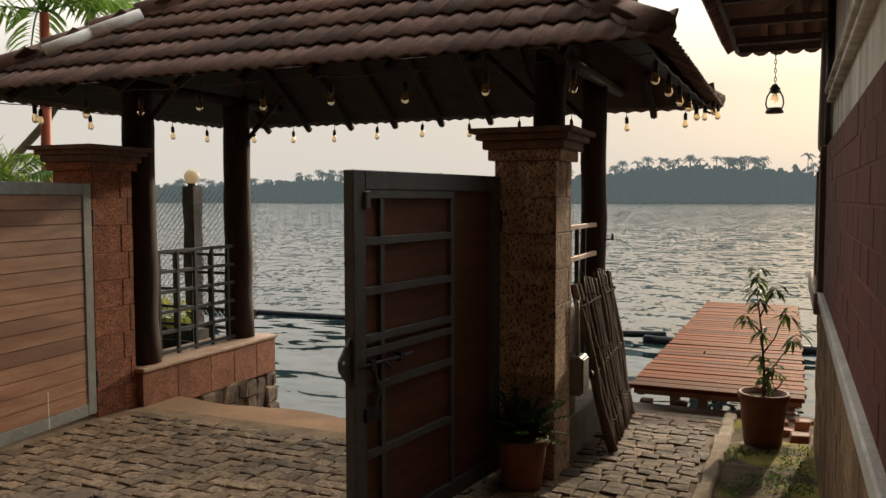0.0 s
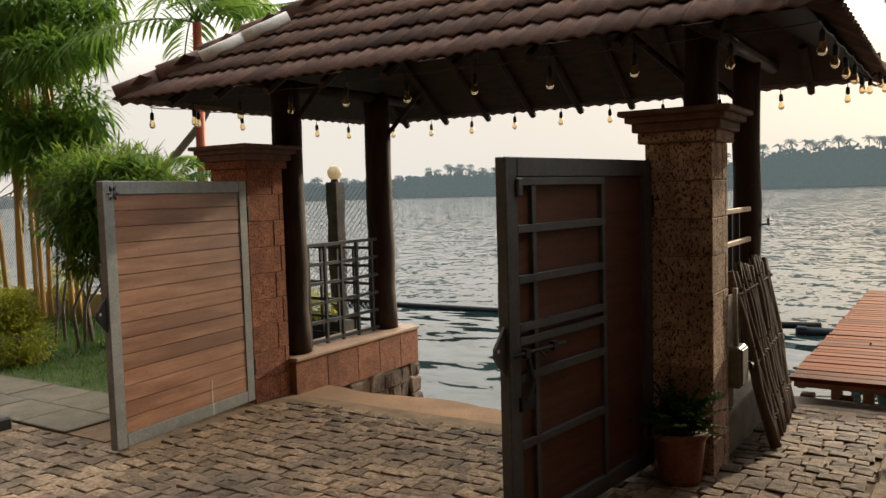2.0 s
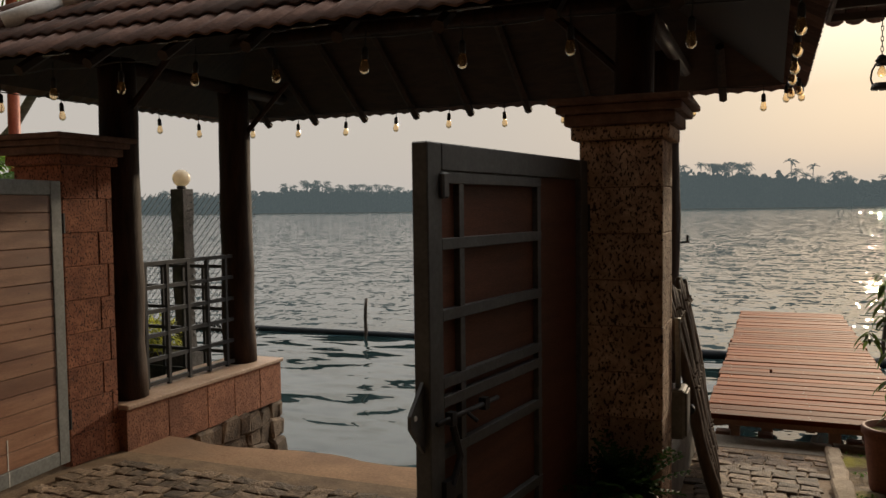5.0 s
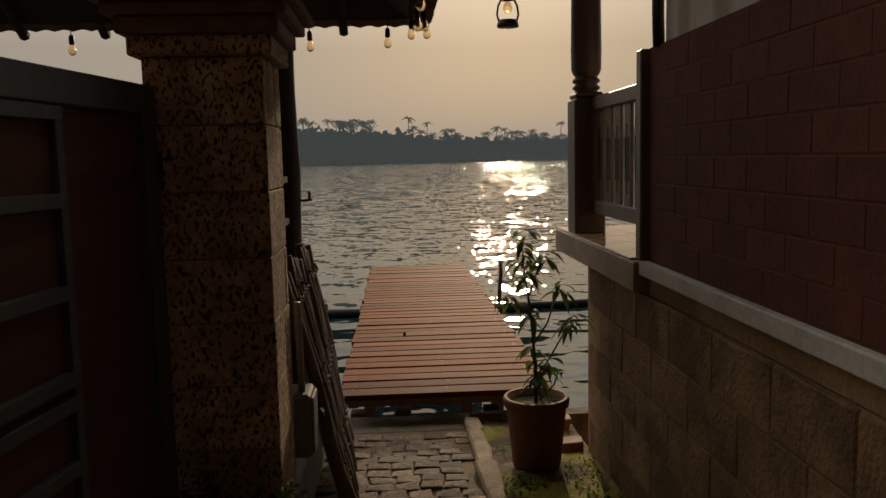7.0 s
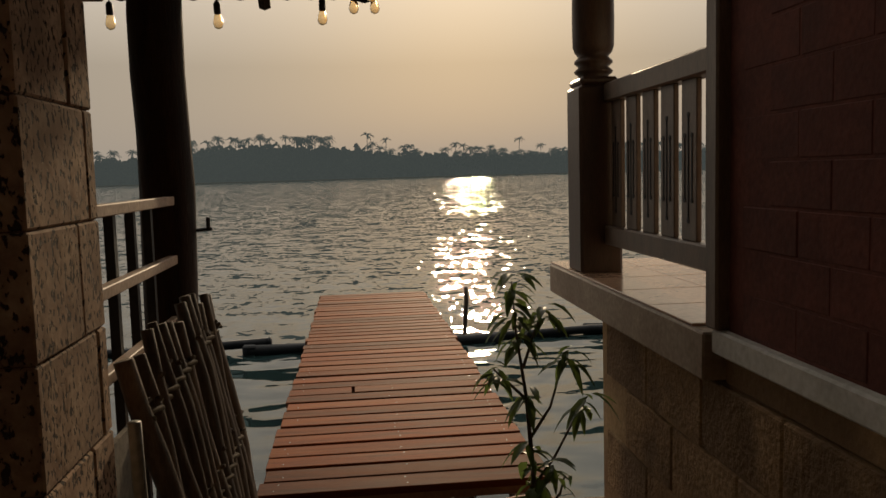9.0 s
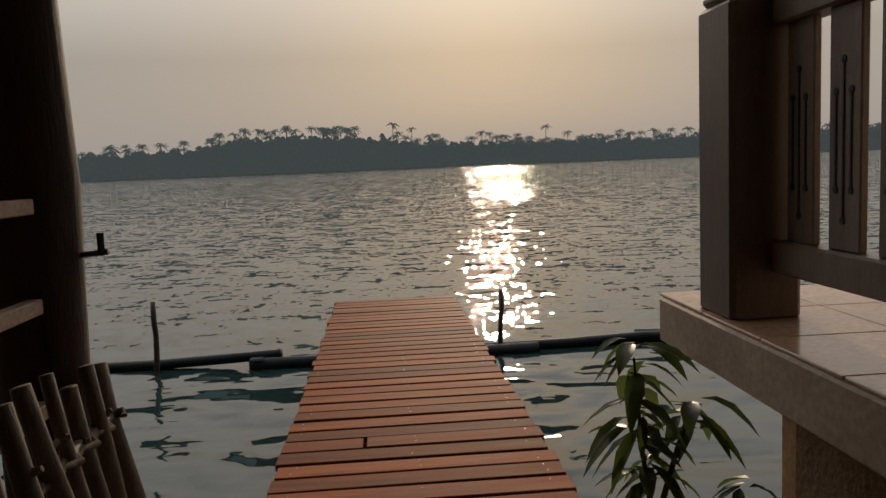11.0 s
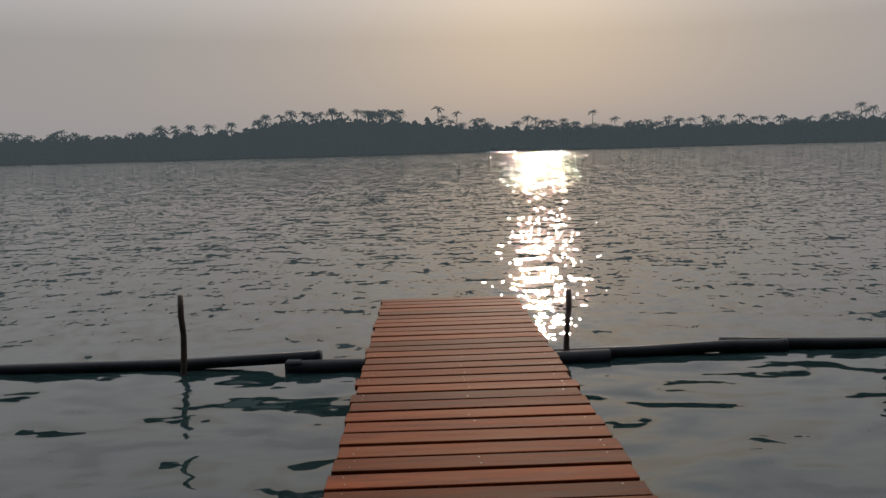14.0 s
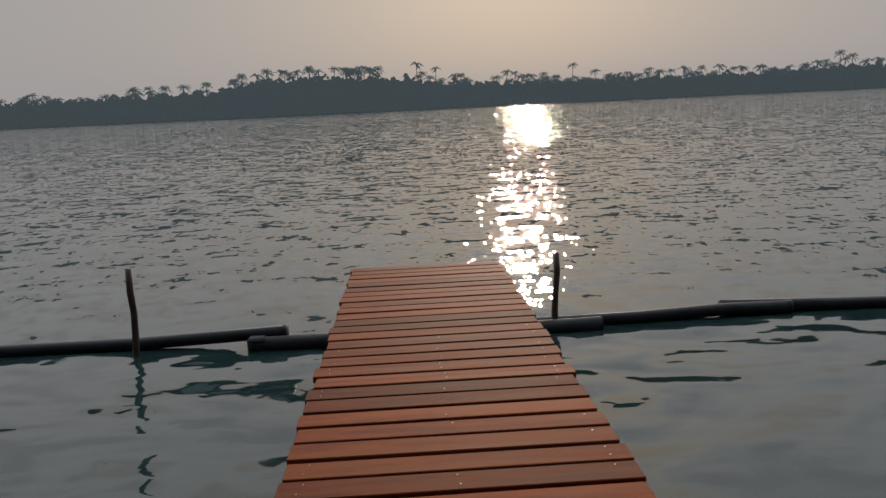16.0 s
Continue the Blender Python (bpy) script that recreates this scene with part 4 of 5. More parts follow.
# ---- jetty ----
JY0, JY1, JZ0, JZ1, JX0, JX1 = 6.5, 13.26, 0.185, 0.07, -1.10, 0.215
jetty = thing("jetty", "narrow red-brown plank jetty over the water", "jetty", (-0.44, 9.9, WATER))
tilt = math.degrees(math.atan2(JZ1 - JZ0, JY1 - JY0))
NP = 39
pp = (JY1 - JY0) / NP
inv = Matrix.Translation(-jetty.location)
whole = [Geo().box(JX0, 0, -0.034, JX1, pp - g0, 0).mesh("plank", MAT_DECK, bevel=0.003) for g0 in (0.024, 0.029, 0.034)]
SEAM = -0.69
west = Geo().box(JX0, 0, -0.034, SEAM - 0.0015, pp - 0.022, 0).mesh("plank", MAT_DECK, bevel=0.003)
east = Geo().box(SEAM + 0.0015, 0, -0.034, JX1, pp - 0.022, 0).mesh("plank", MAT_DECK, bevel=0.003)
screw = Geo().lathe([(0.004, 0.0), (0.0035, 0.0012), (0.0, 0.0015)], 7).mesh("screw", MAT_STEEL)
for k in range(NP):
    y = JY0 + k * pp
    z = JZ0 + (JZ1 - JZ0) * k / NP
    m = inv @ pose(U(-0.012, 0.012), y, z + U(-0.0025, 0.0025), tilt, U(-0.12, 0.12), U(-0.18, 0.18))
    pl = []
    if k == 10:
        pl = [piece("plank", west, jetty, m), piece("plank", east, jetty, inv @ pose(0.01, y + 0.004, z + 0.002, tilt, 0, 0.1))]
    else:
        pl = [piece("plank", whole[k % 3], jetty, m)]
    if k < 26:
        for x in (-1.02, -0.44, 0.13):
            for dy in (0.04, 0.115):
                if rng.random() > 0.45:
                    continue
                host = pl[-1] if x > SEAM else pl[0]
                piece("screw", screw, host, Matrix.Translation((x + U(-0.012, 0.012), dy, 0.0003)))
for x in (-1.02, -0.44, 0.13):
    part("joist", Geo().box(x - 0.03, JY0 + 0.04, -0.09, x + 0.03, JY1 - 0.04, -0.03, Matrix.Translation((0, JY0, JZ0)) @ pose(0, 0, 0, tilt) @ Matrix.Translation((0, -JY0, 0))), MAT_DECKBEAM, jetty, bevel=0.004)
part("end_beam", Geo().box(JX0 + 0.03, JY0 + 0.012, JZ0 - 0.075, JX1 - 0.03, JY0 + 0.05, JZ0 - 0.028), MAT_DECKBEAM, jetty, bevel=0.004)
for y in (6.72, 8.6, 10.5, 12.6):
    for x in (-1.0, -0.72, -0.16, 0.11):
        part("leg", Geo().box(x - 0.05, y - 0.05, -1.6, x + 0.05, y + 0.05, 0.02), MAT_DECKBEAM, jetty, bevel=0.006)
    part("cross_beam", Geo().box(-1.05, y - 0.08, -0.10, 0.17, y - 0.052, -0.02), MAT_DECKBEAM, jetty)
part("side_plank", Geo().box(0.17, 9.2, -0.32, 0.20, 9.8, -0.18), MAT_DECKBEAM, jetty)

# ---- boom pipes and stakes ----


def boom(name_label, pts, r):
    e = thing("boom_pipe", name_label, "pipe", pts[0], "floating boom")
    part("tube", Geo().tube(pts, r, 12), MAT_PIPE, e, smooth=True)
    d = (Vector(pts[-1]) - Vector(pts[-2])).normalized()
    part("end_cap", Geo().tube([Vector(pts[-1]) - d * 0.02, Vector(pts[-1]) + d * 0.012], r * 1.08, 12), MAT_PIPE, e, smooth=True)
    return e


boom("long dark blue boom pipe floating on the lake", [(-16, 13.9, WATER + 0.02), (-10, 13.72, WATER + 0.03), (-5.2, 13.75, WATER + 0.03), (-3.2, 13.66, WATER + 0.05), (-1.78, 13.52, WATER + 0.13)], 0.06)
boom("thicker dark boom pipe overlapping the lifted pipe end", [(1.2, 13.46, WATER + 0.04), (0, 13.42, WATER + 0.04), (-1.3, 13.40, WATER + 0.045), (-2.08, 13.42, WATER + 0.045)], 0.075)
boom("dark boom pipe running on to the next stake", [(0.5, 13.62, WATER + 0.03), (1.6, 13.60, WATER + 0.045), (2.5, 13.62, WATER + 0.07), (3.1, 13.62, WATER + 0.06)], 0.062)
boom("dark boom pipe floating beyond the jetty", [(2.45, 13.74, WATER + 0.075), (3.6, 13.66, WATER + 0.05), (4.6, 13.6, WATER + 0.04), (9, 13.7, WATER + 0.04)], 0.06)
solo("boom_bracket", Geo().box(-2.12, 13.35, WATER - 0.06, -1.95, 13.49, WATER + 0.12), MAT_PIPE, "dark collar where the boom pipes overlap", "collar", bevel=0.02)
for x, y, top, ln in ((-3.14, 13.45, 0.14, 0.02), (0.80, 13.55, 0.06, 0.06), (4.20, 13.5, 0.06, 0.03), (-7.41, 13.5, 0.03, 0.05)):
    g = Geo()
    n = 8
    g.tube([(x - ln * (1 - k / n) + 0.008 * math.sin(k * 1.9 + x), y + 0.006 * math.cos(k * 2.3), -1.5 + (top + 1.5) * k / n) for k in range(n + 1)], [0.034 - 0.004 * k / n + 0.003 * math.sin(k * 3.1) for k in range(n + 1)], 9)
    solo("mooring_stake", g, MAT_STAKE, "crooked dark wooden stake standing in the lake", "stake", "stakes along the boom", smooth=True)

# ---- leaning stick panel ----
panel = thing("stick_panel", "panel of lashed peeled sticks leaning on the railing", "fence panel", (-1.05, 5.6, 0.05))
NS = 13
for k in range(NS):
    u = k / (NS - 1)
    yb, yt = 4.94 + 1.24 * u, 4.98 + 1.21 * u
    xb, xt = -0.93 - 0.10 * u, -1.19 - 0.025 * u
    zb, zt = ground_z(0, yb) + 0.015, 1.14 + U(-0.05, 0.05)
    g = Geo()
    n = 9
    w1, w2 = U(0, 6), U(0, 6)
    r0 = 0.020 + U(-0.003, 0.004) + (0.007 if k in (0, NS - 1) else 0)
    pts = [(xb + (xt - xb) * q / n + 0.007 * math.sin(q * 1.1 + w1), yb + (yt - yb) * q / n + 0.010 * math.sin(q * 0.9 + w2), zb + (zt - zb) * q / n) for q in range(n + 1)]
    g.tube(pts, [r0 * (1.08 - 0.25 * q / n + (0.12 if q % 3 == 1 else 0)) for q in range(n + 1)], 9)
    st = part("stick", g, MAT_STICK, panel, smooth=True)
    for q in (2, 5, 8):
        p = Vector(pts[q])
        d = Vector((U(0.2, 1), U(-1, 1), 0.3)).normalized()
        part("knot", Geo().tube([p, p + d * (r0 + 0.012)], [0.011, 0.006], 6), MAT_STICK, st)
for h in (0.16, 0.5, 0.88):
    pts = []
    for k in range(NS * 2 - 1):
        u = k / (NS * 2 - 2)
        yb, yt = 4.94 + 1.24 * u, 4.98 + 1.21 * u
        xb, xt = -0.93 - 0.10 * u, -1.19 - 0.025 * u
        pts.append((xb + (xt - xb) * h + (0.026 if k % 2 == 0 else -0.012), yb + (yt - yb) * h, 0.05 + 1.08 * h))
    part("lashing", Geo().tube(pts, 0.008, 6), MAT_ROPE, panel, smooth=True)
    part("cross_stick", Geo().tube([(p[0] - 0.035, p[1], p[2]) for p in (pts[0], pts[-1])], 0.017, 8), MAT_STICK, panel, smooth=True)

# ---- potted plants ----


def leaf_geo(g, base, d, length, width, droop=0.3, up=Vector((0, 0, 1))):
    """A folded pointed leaf of four segments."""
    d = d.normalized()
    s = d.cross(up)
    s = s.normalized() if s.length > 1e-3 else Vector((1, 0, 0))
    nrm = s.cross(d)
    k = len(g.v)
    prof = ((0.0, 0.06), (0.25, 0.75), (0.55, 1.0), (0.82, 0.55), (1.0, 0.0))
    for t, w in prof:
        c = base + d * (length * t) - Vector((0, 0, droop * length * t * t))
        fold = nrm * (width * w * 0.22)
        g.v += [tuple(c - s * width * w / 2 + fold), tuple(c), tuple(c + s * width * w / 2 + fold)]
    for i in range(len(prof) - 1):
        a = k + i * 3
        g.f += [(a, a + 1, a + 4, a + 3), (a + 1, a + 2, a + 5, a + 4)]


def pot_mesh(x, y, z0, h, r):
    return Geo().lathe([(0, 0.0), (r * 0.72, 0.0), (r * 0.76, 0.02), (r * 0.93, h * 0.82), (r * 0.93, h * 0.86), (r * 1.02, h * 0.88), (r * 1.04, h * 0.97), (r * 1.0, h), (r * 0.90, h), (r * 0.88, h * 0.9), (0.0, h * 0.88)], 28, (x, y, z0))


def mango_plant():
    x0, y0, z0 = -0.065, 5.62, 0.055
    e = thing("potted_sapling", "young mango sapling with drooping leaves in a terracotta pot", "potted plant", (x0, y0, z0))
    part("pot", pot_mesh(x0, y0, z0, 0.355, 0.158), MAT_POT, e, smooth=True)
    part("soil", Geo().lathe([(0.0, 0.325), (0.142, 0.32)], 24, (x0, y0, z0)), MAT_SOIL, e)
    stems = [
        [(0, 0, 0.32), (0.0, 0.01, 0.50), (-0.02, 0.0, 0.75), (-0.05, 0.01, 0.98), (-0.06, 0.02, 1.15)],
        [(-0.005, 0.005, 0.62), (0.06, 0.0, 0.72), (0.10, 0.02, 0.83), (0.13, 0.02, 0.90)],
        [(0.0, 0.0, 0.45), (0.07, -0.01, 0.55), (0.14, 0.01, 0.66), (0.19, 0.02, 0.73)],
        [(-0.02, 0.0, 0.75), (-0.09, 0.01, 0.82), (-0.13, 0.0, 0.86)],
        [(0.0, 0.0, 0.36), (0.03, -0.02, 0.46), (0.06, -0.02, 0.52)],
        [(-0.03, 0.0, 0.86), (0.02, 0.03, 0.98), (0.05, 0.05, 1.04)],
        [(0.02, 0.03, 0.32), (0.10, 0.04, 0.40), (0.12, 0.05, 0.46)],
    ]
    O = Vector((x0, y0, z0))
    for i, s in enumerate(stems):
        part("stem", Geo().tube([O + Vector(p) for p in s], [0.011 - 0.0022 * k if i == 0 else 0.006 - 0.0012 * k for k in range(len(s))], 7), MAT_STICK, e, smooth=True)
        tip = O + Vector(s[-1])
        spots = [(tip, 14 if i != 6 else 3)]
        if i == 0:
            spots += [(O + Vector((-0.01, 0, 0.58)), 10), (O + Vector((-0.04, 0.01, 0.95)), 12), (O + Vector((0.0, 0.0, 0.44)), 10), (O + Vector((-0.02, 0.0, 0.78)), 10), (O + Vector((-0.06, 0.02, 1.06)), 10), (O + Vector((0.0, 0.0, 0.50)), 10), (O + Vector((-0.05, 0.01, 1.0)), 8)]
        for c, n in spots:
            for k in range(n):
                a = 2 * math.pi * k / n + U(-0.4, 0.4)
                g = Geo()
                ln = U(0.06, 0.108) if i != 6 else 0.045
                leaf_geo(g, c + Vector((U(-0.02, 0.02), U(-0.02, 0.02), U(-0.045, 0.03))), Vector((math.cos(a), math.sin(a), U(-0.6, 0.35))), ln, ln * U(0.27, 0.35), U(0.3, 0.9))
                part("leaf", g, MAT_LEAF, e, smooth=True)
    return e


mango_plant()


def fern_pot():
    x0, y0, z0 = -1.25, 4.09, G + 0.006
    e = thing("potted_fern", "bushy dark green fern in a terracotta pot by the pillar", "potted plant", (x0, y0, z0))
    part("pot", pot_mesh(x0, y0, z0, 0.28, 0.14), MAT_POT, e, smooth=True)
    part("soil", Geo().lathe([(0.0, 0.255), (0.125, 0.25)], 20, (x0, y0, z0)), MAT_SOIL, e)
    for k in range(70):
        a, el = U(0, 6.28), U(0.45, 1.5)
        d = Vector((math.cos(a) * math.cos(el), math.sin(a) * math.cos(el), math.sin(el)))
        g = Geo()
        ln = U(0.18, 0.36)
        b = Vector((x0, y0, z0 + 0.25))
        for q in range(7):
            t = 0.35 + 0.65 * q / 7
            p = b + d * ln * t * 1.25 - Vector((0, 0, 0.12 * t * t))
            for s in (-1, 1):
                side = d.cross(Vector((0, 0, 1))).normalized() * s
                leaf_geo(g, p, side + d * 0.6, 0.06 * (1.2 - t * 0.6), 0.02, 0.2)
        part("frond", g, MAT_FERN, e)
    return e


fern_pot()

# ---- planting bed and kerb beside the house ----
bed = Geo()
NX, NY = 8, 60
for j in range(NY + 1):
    for i in range(NX + 1):
        x, y = -0.28 + 0.54 * i / NX, 1.2 + 5.3 * j / NY
        bed.v.append((x, y, ground_z(0, y) + 0.006 + 0.03 * noise.noise(Vector((x * 5, y * 5, 0)))))
for j in range(NY):
    for i in range(NX):
        a = j * (NX + 1) + i
        bed.f.append((a, a + 1, a + NX + 2, a + NX + 1))
structure("planting_bed", bed, MAT_SOIL, "mossy bare soil bed beside the house wall", "soil", smooth=True)
kerb = thing("kerb", "rough pale concrete kerb along the soil bed", "kerb", (-0.36, 4, 0))
y = 1.2
while y < 6.42:
    L = U(0.22, 0.42)
    g = Geo().box(-0.365, y, ground_z(0, y) - 0.06, -0.272, min(6.45, y + L - 0.008), ground_z(0, y + L) + 0.045)
    g.v = [(p[0] + U(-0.014, 0.014), p[1], p[2] + U(-0.006, 0.006)) for p in g.v]
    part("kerb_stone", g, MAT_KERB, kerb, bevel=0.012)
    y += L
weeds = Geo()
for k in range(2600):
    x, yy = U(-0.27, 0.22), U(2.5, 6.4)
    if noise.noise(Vector((x * 4, yy * 2.2, 3))) < 0.02:
        continue
    b = Vector((x, yy, ground_z(0, yy) + 0.012))
    a = U(0, 6.28)
    leaf_geo(weeds, b, Vector((math.cos(a) * 0.6, math.sin(a) * 0.6, 1)), U(0.02, 0.05), 0.012, 0.5)
tagged(part("bed_weeds", weeds, MAT_GRASS), "short weeds and moss tufts on the soil bed", "weeds", "", "stuff")
for x, yy, w, h in ((0.08, 6.05, 0.10, 0.05), (0.17, 5.88, 0.12, 0.06), (0.02, 6.28, 0.14, 0.05), (0.19, 6.25, 0.09, 0.07)):
    g = Geo().box(x - w / 2, yy - 0.05, 0.02, x + w / 2, yy + 0.05, 0.02 + h)
    g.v = [(p[0] + U(-0.012, 0.012), p[1] + U(-0.012, 0.012), p[2] + U(-0.006, 0.006)) for p in g.v]
    solo("loose_brick", g, MAT_POT, "broken loose brick lying on the soil bed", "brick", "loose bricks on the bed", bevel=0.006)

# ---- garden ----


def leaves(n, where, ln, wd, spread, droop):
    """Many pointed leaves as one mesh; where() gives a place and an outward way."""
    g = Geo()
    for _ in range(n):
        p, out = where()
        d = out * spread + Vector((U(-1, 1), U(-1, 1), U(-0.8, 0.6)))
        L = ln * U(0.6, 1.25)
        d.normalize()
        s = d.cross(Vector((0, 0, 1)))
        s = s.normalized() if s.length > 1e-3 else Vector((1, 0, 0))
        k = len(g.v)
        c1 = p + d * L * 0.4 - Vector((0, 0, droop * L * 0.15))
        tip = p + d * L - Vector((0, 0, droop * L))
        g.v += [tuple(p), tuple(c1 - s * wd / 2), tuple(c1 + s * wd / 2), tuple(tip)]
        g.f += [(k, k + 1, k + 2), (k + 1, k + 3, k + 2)]
    return g


def cloud(blobs):
    """Points near the skin of a group of ellipsoids."""
    def where():
        c, r = blobs[rng.randrange(len(blobs))]
        d = Vector((rng.gauss(0, 1), rng.gauss(0, 1), rng.gauss(0, 1))).normalized()
        k = U(0.45, 1.08)
        return Vector(c) + Vector((d.x * r[0], d.y * r[1], d.z * r[2])) * k, d
    return where


bam = thing("bamboo_clump", "tall bamboo clump with yellow culms and long leaves", "bamboo", (-10.8, 6.1, 0.06))
for k in range(13):
    x, y = -11.6 + 0.14 * k + U(-0.05, 0.05), 6.1 + U(-0.25, 0.3)
    lx, ly = U(-0.5, 0.35), U(-0.3, 0.3)
    n = 12
    pts = [(x + lx * (q / n) ** 1.5, y + ly * (q / n) ** 1.5, 0.02 + 4.3 * q / n) for q in range(n + 1)]
    cu = part("culm", Geo().tube(pts, [0.034 - 0.012 * q / n + (0.003 if q % 2 else 0) for q in range(n + 1)], 8), MAT_CULM, bam, smooth=True)
blobs = [((-10.5 + U(-1.3, 1.55), 6.15 + U(-0.5, 0.6), z), (U(0.5, 0.9), U(0.4, 0.7), U(0.35, 0.6))) for z in (2.55, 2.6, 2.7, 2.9, 3.1, 3.3, 3.5, 3.7, 3.9, 4.2, 4.5, 4.8, 2.3, 2.8, 3.0, 3.4, 3.8) for _ in (0, 1)]
blobs = [(c, (r[0] * 0.7, r[1] * 0.75, r[2] * 0.7)) for c, r in blobs if c[0] < -9.3]
part("crown", leaves(19000, cloud(blobs), 0.27, 0.040, 0.8, 0.45), MAT_BAMBOO_LEAF, bam)
tw = Geo()
for k in range(60):
    c = Vector(blobs[k % len(blobs)][0])
    tw.tube([Vector((-10.8 + U(-0.6, 0.4), 6.1, c.z - 0.5)), c + Vector((U(-0.3, 0.5), U(-0.3, 0.3), U(-0.1, 0.3)))], [0.008, 0.003], 5)
part("twigs", tw, MAT_CULM, bam)

hed = thing("clipped_shrub", "dense clipped shrub with bare slender stems", "shrub", (-8.3, 5.35, 0.06))
for k in range(9):
    x, y = -8.75 + 0.10 * k + U(-0.04, 0.04), 5.35 + U(-0.2, 0.2)
    pts = [(x, y, 0.02), (x + U(-0.1, 0.1), y, 0.5), (x + U(-0.3, 0.35), y + U(-0.2, 0.2), 1.1), (x + U(-0.5, 0.7), y + U(-0.3, 0.3), 1.8)]
    part("stem", Geo().tube(pts, [0.022, 0.018, 0.012, 0.006], 7), MAT_TRUNK, hed, smooth=True)
blobs = [((-7.75 + U(-0.95, 0.75), 5.3 + U(-0.3, 0.3), U(1.40, 2.0)), (U(0.4, 0.55), U(0.35, 0.5), U(0.25, 0.35))) for _ in range(26)] + [((-8.2, 5.3, 1.12), (0.28, 0.25, 0.2))]
part("foliage", leaves(17000, cloud(blobs), 0.20, 0.028, 0.7, 0.15), MAT_HEDGE_LEAF, hed)

rb = thing("round_bush", "round light-green clipped bush on the lawn", "bush", (-7.86, 4.32, 0.08))
part("stem", Geo().tube([(-7.86, 4.32, 0.05), (-7.86, 4.32, 0.5)], 0.03, 7), MAT_TRUNK, rb)
part("foliage", leaves(7000, cloud([((-7.86, 4.32, 0.36), (0.34, 0.34, 0.30)), ((-7.9, 4.32, 0.64), (0.23, 0.23, 0.22))]), 0.05, 0.022, 1.2, 0.1), MAT_YELLOW_LEAF, rb)


def frond(g, base, az, el, L, n=26, leaflet=0.34, w=0.03):
    """An arching pinnate frond."""
    h = Vector((math.cos(az), math.sin(az), 0))
    side = Vector((-math.sin(az), math.cos(az), 0))
    pts = []
    for k in range(n + 1):
        t = k / n
        pts.append(base + h * (L * (t * math.cos(el) + 0.12 * t * t)) + Vector((0, 0, L * (math.sin(el) * t - 0.55 * t * t))))
    g.tube(pts[::3] + [pts[-1]], 0.011, 5)
    for k in range(3, n + 1):
        t = k / n
        ll = leaflet * (0.5 + 1.2 * t - 1.35 * t * t)
        d = (pts[k] - pts[k - 1]).normalized()
        for s in (-1, 1):
            v = side * s * 0.85 + d * 0.6 + Vector((0, 0, U(-0.25, 0.15)))
            leaf_geo(g, pts[k], v, max(0.06, ll), w * (1 + leaflet), 0.5)


def palm(name, label, stems, fr_len, count, red=False, leaflet=0.34, rise=(0.45, 1.35)):
    e = thing(name, label, "palm tree", stems[0][0])
    for pts in stems:
        n = len(pts)
        part("trunk", Geo().tube(pts, [0.07 - 0.02 * k / max(1, n - 1) for k in range(n)], 10), MAT_REDSHAFT if red else MAT_TRUNK, e, smooth=True)
        top = Vector(pts[-1])
        for k in range(count):
            g = Geo()
            frond(g, top, 2 * math.pi * k / count + U(-0.3, 0.3), U(*rise), fr_len * U(0.8, 1.1), leaflet=leaflet)
            part("frond", g, MAT_FROND, e)
    return e


palm("areca_palm", "areca palm with a red stem behind the gate pillar", [[(-7.6, 6.5, 0.0), (-7.58, 6.5, 1.8), (-7.54, 6.5, 3.75)]], 2.3, 13, True, 0.55, (0.25, 1.2))
palm("areca_palm", "low areca palm with fresh arching fronds", [[(-7.0, 5.95, 0.0), (-7.0, 5.95, 1.35)], [(-7.5, 5.9, 0.0), (-7.52, 5.9, 1.75)]], 1.35, 9)
palm("coconut_palm", "coconut palm with a grey curved trunk", [[(-14.5, 9.5, -0.6), (-12.6, 9.0, 0.7), (-11.0, 8.6, 2.1), (-9.7, 8.3, 2.75), (-8.8, 8.0, 3.3), (-8.3, 7.9, 4.1)]], 2.4, 13, leaflet=0.5)

structure("lawn", Geo().add([(-30, 3.93, 0.112), (-5.05, 3.93, 0.112), (-4.97, 5.2, 0.09), (-4.97, 6.8, 0.075), (-30, 6.8, 0.075)], [(0, 1, 2, 3, 4)]), MAT_LAWN, "shaded green lawn", "lawn")
gr = Geo()
for k in range(16000):
    x, y = -5.1 - 8.0 * rng.random() ** 1.3, U(3.95, 6.7)
    b = Vector((x, y, 0.09))
    a = U(0, 6.28)
    d = Vector((math.cos(a) * 0.5, math.sin(a) * 0.5, 1))
    h = U(0.03, 0.09)
    s = Vector((math.sin(a), -math.cos(a), 0)) * 0.006
    q = len(gr.v)
    gr.v += [tuple(b - s), tuple(b + s), tuple(b + d * h)]
    gr.f.append((q, q + 1, q + 2))
tagged(part("grass", gr, MAT_GRASS), "short green grass blades on the lawn", "grass", "", "stuff")
structure("garden_wall", Geo().box(-30, 6.86, -1.2, -6.7, 7.02, 0.40).box(-6.7, 6.9, -1.2, -4.95, 7.0, 0.05), MAT_GARDENWALL, "low cream garden wall at the lake edge", "wall", bevel=0.01)
for x in (-12.4, -10.6, -9.0, -7.6):
    sh = thing("flowering_shrub", "yellow-green flowering shrub by the garden wall", "shrub", (x, 6.6, 0.06))
    part("stem", Geo().tube([(x, 6.6, 0.05), (x, 6.6, 0.4)], 0.015, 6), MAT_TRUNK, sh)
    part("foliage", leaves(900, cloud([((x + U(-0.2, 0.2), 6.6, 0.55 + U(0, 0.1)), (0.35, 0.2, 0.22)) for _ in range(3)]), 0.08, 0.022, 0.8, 0.2), MAT_YELLOW_LEAF, sh)
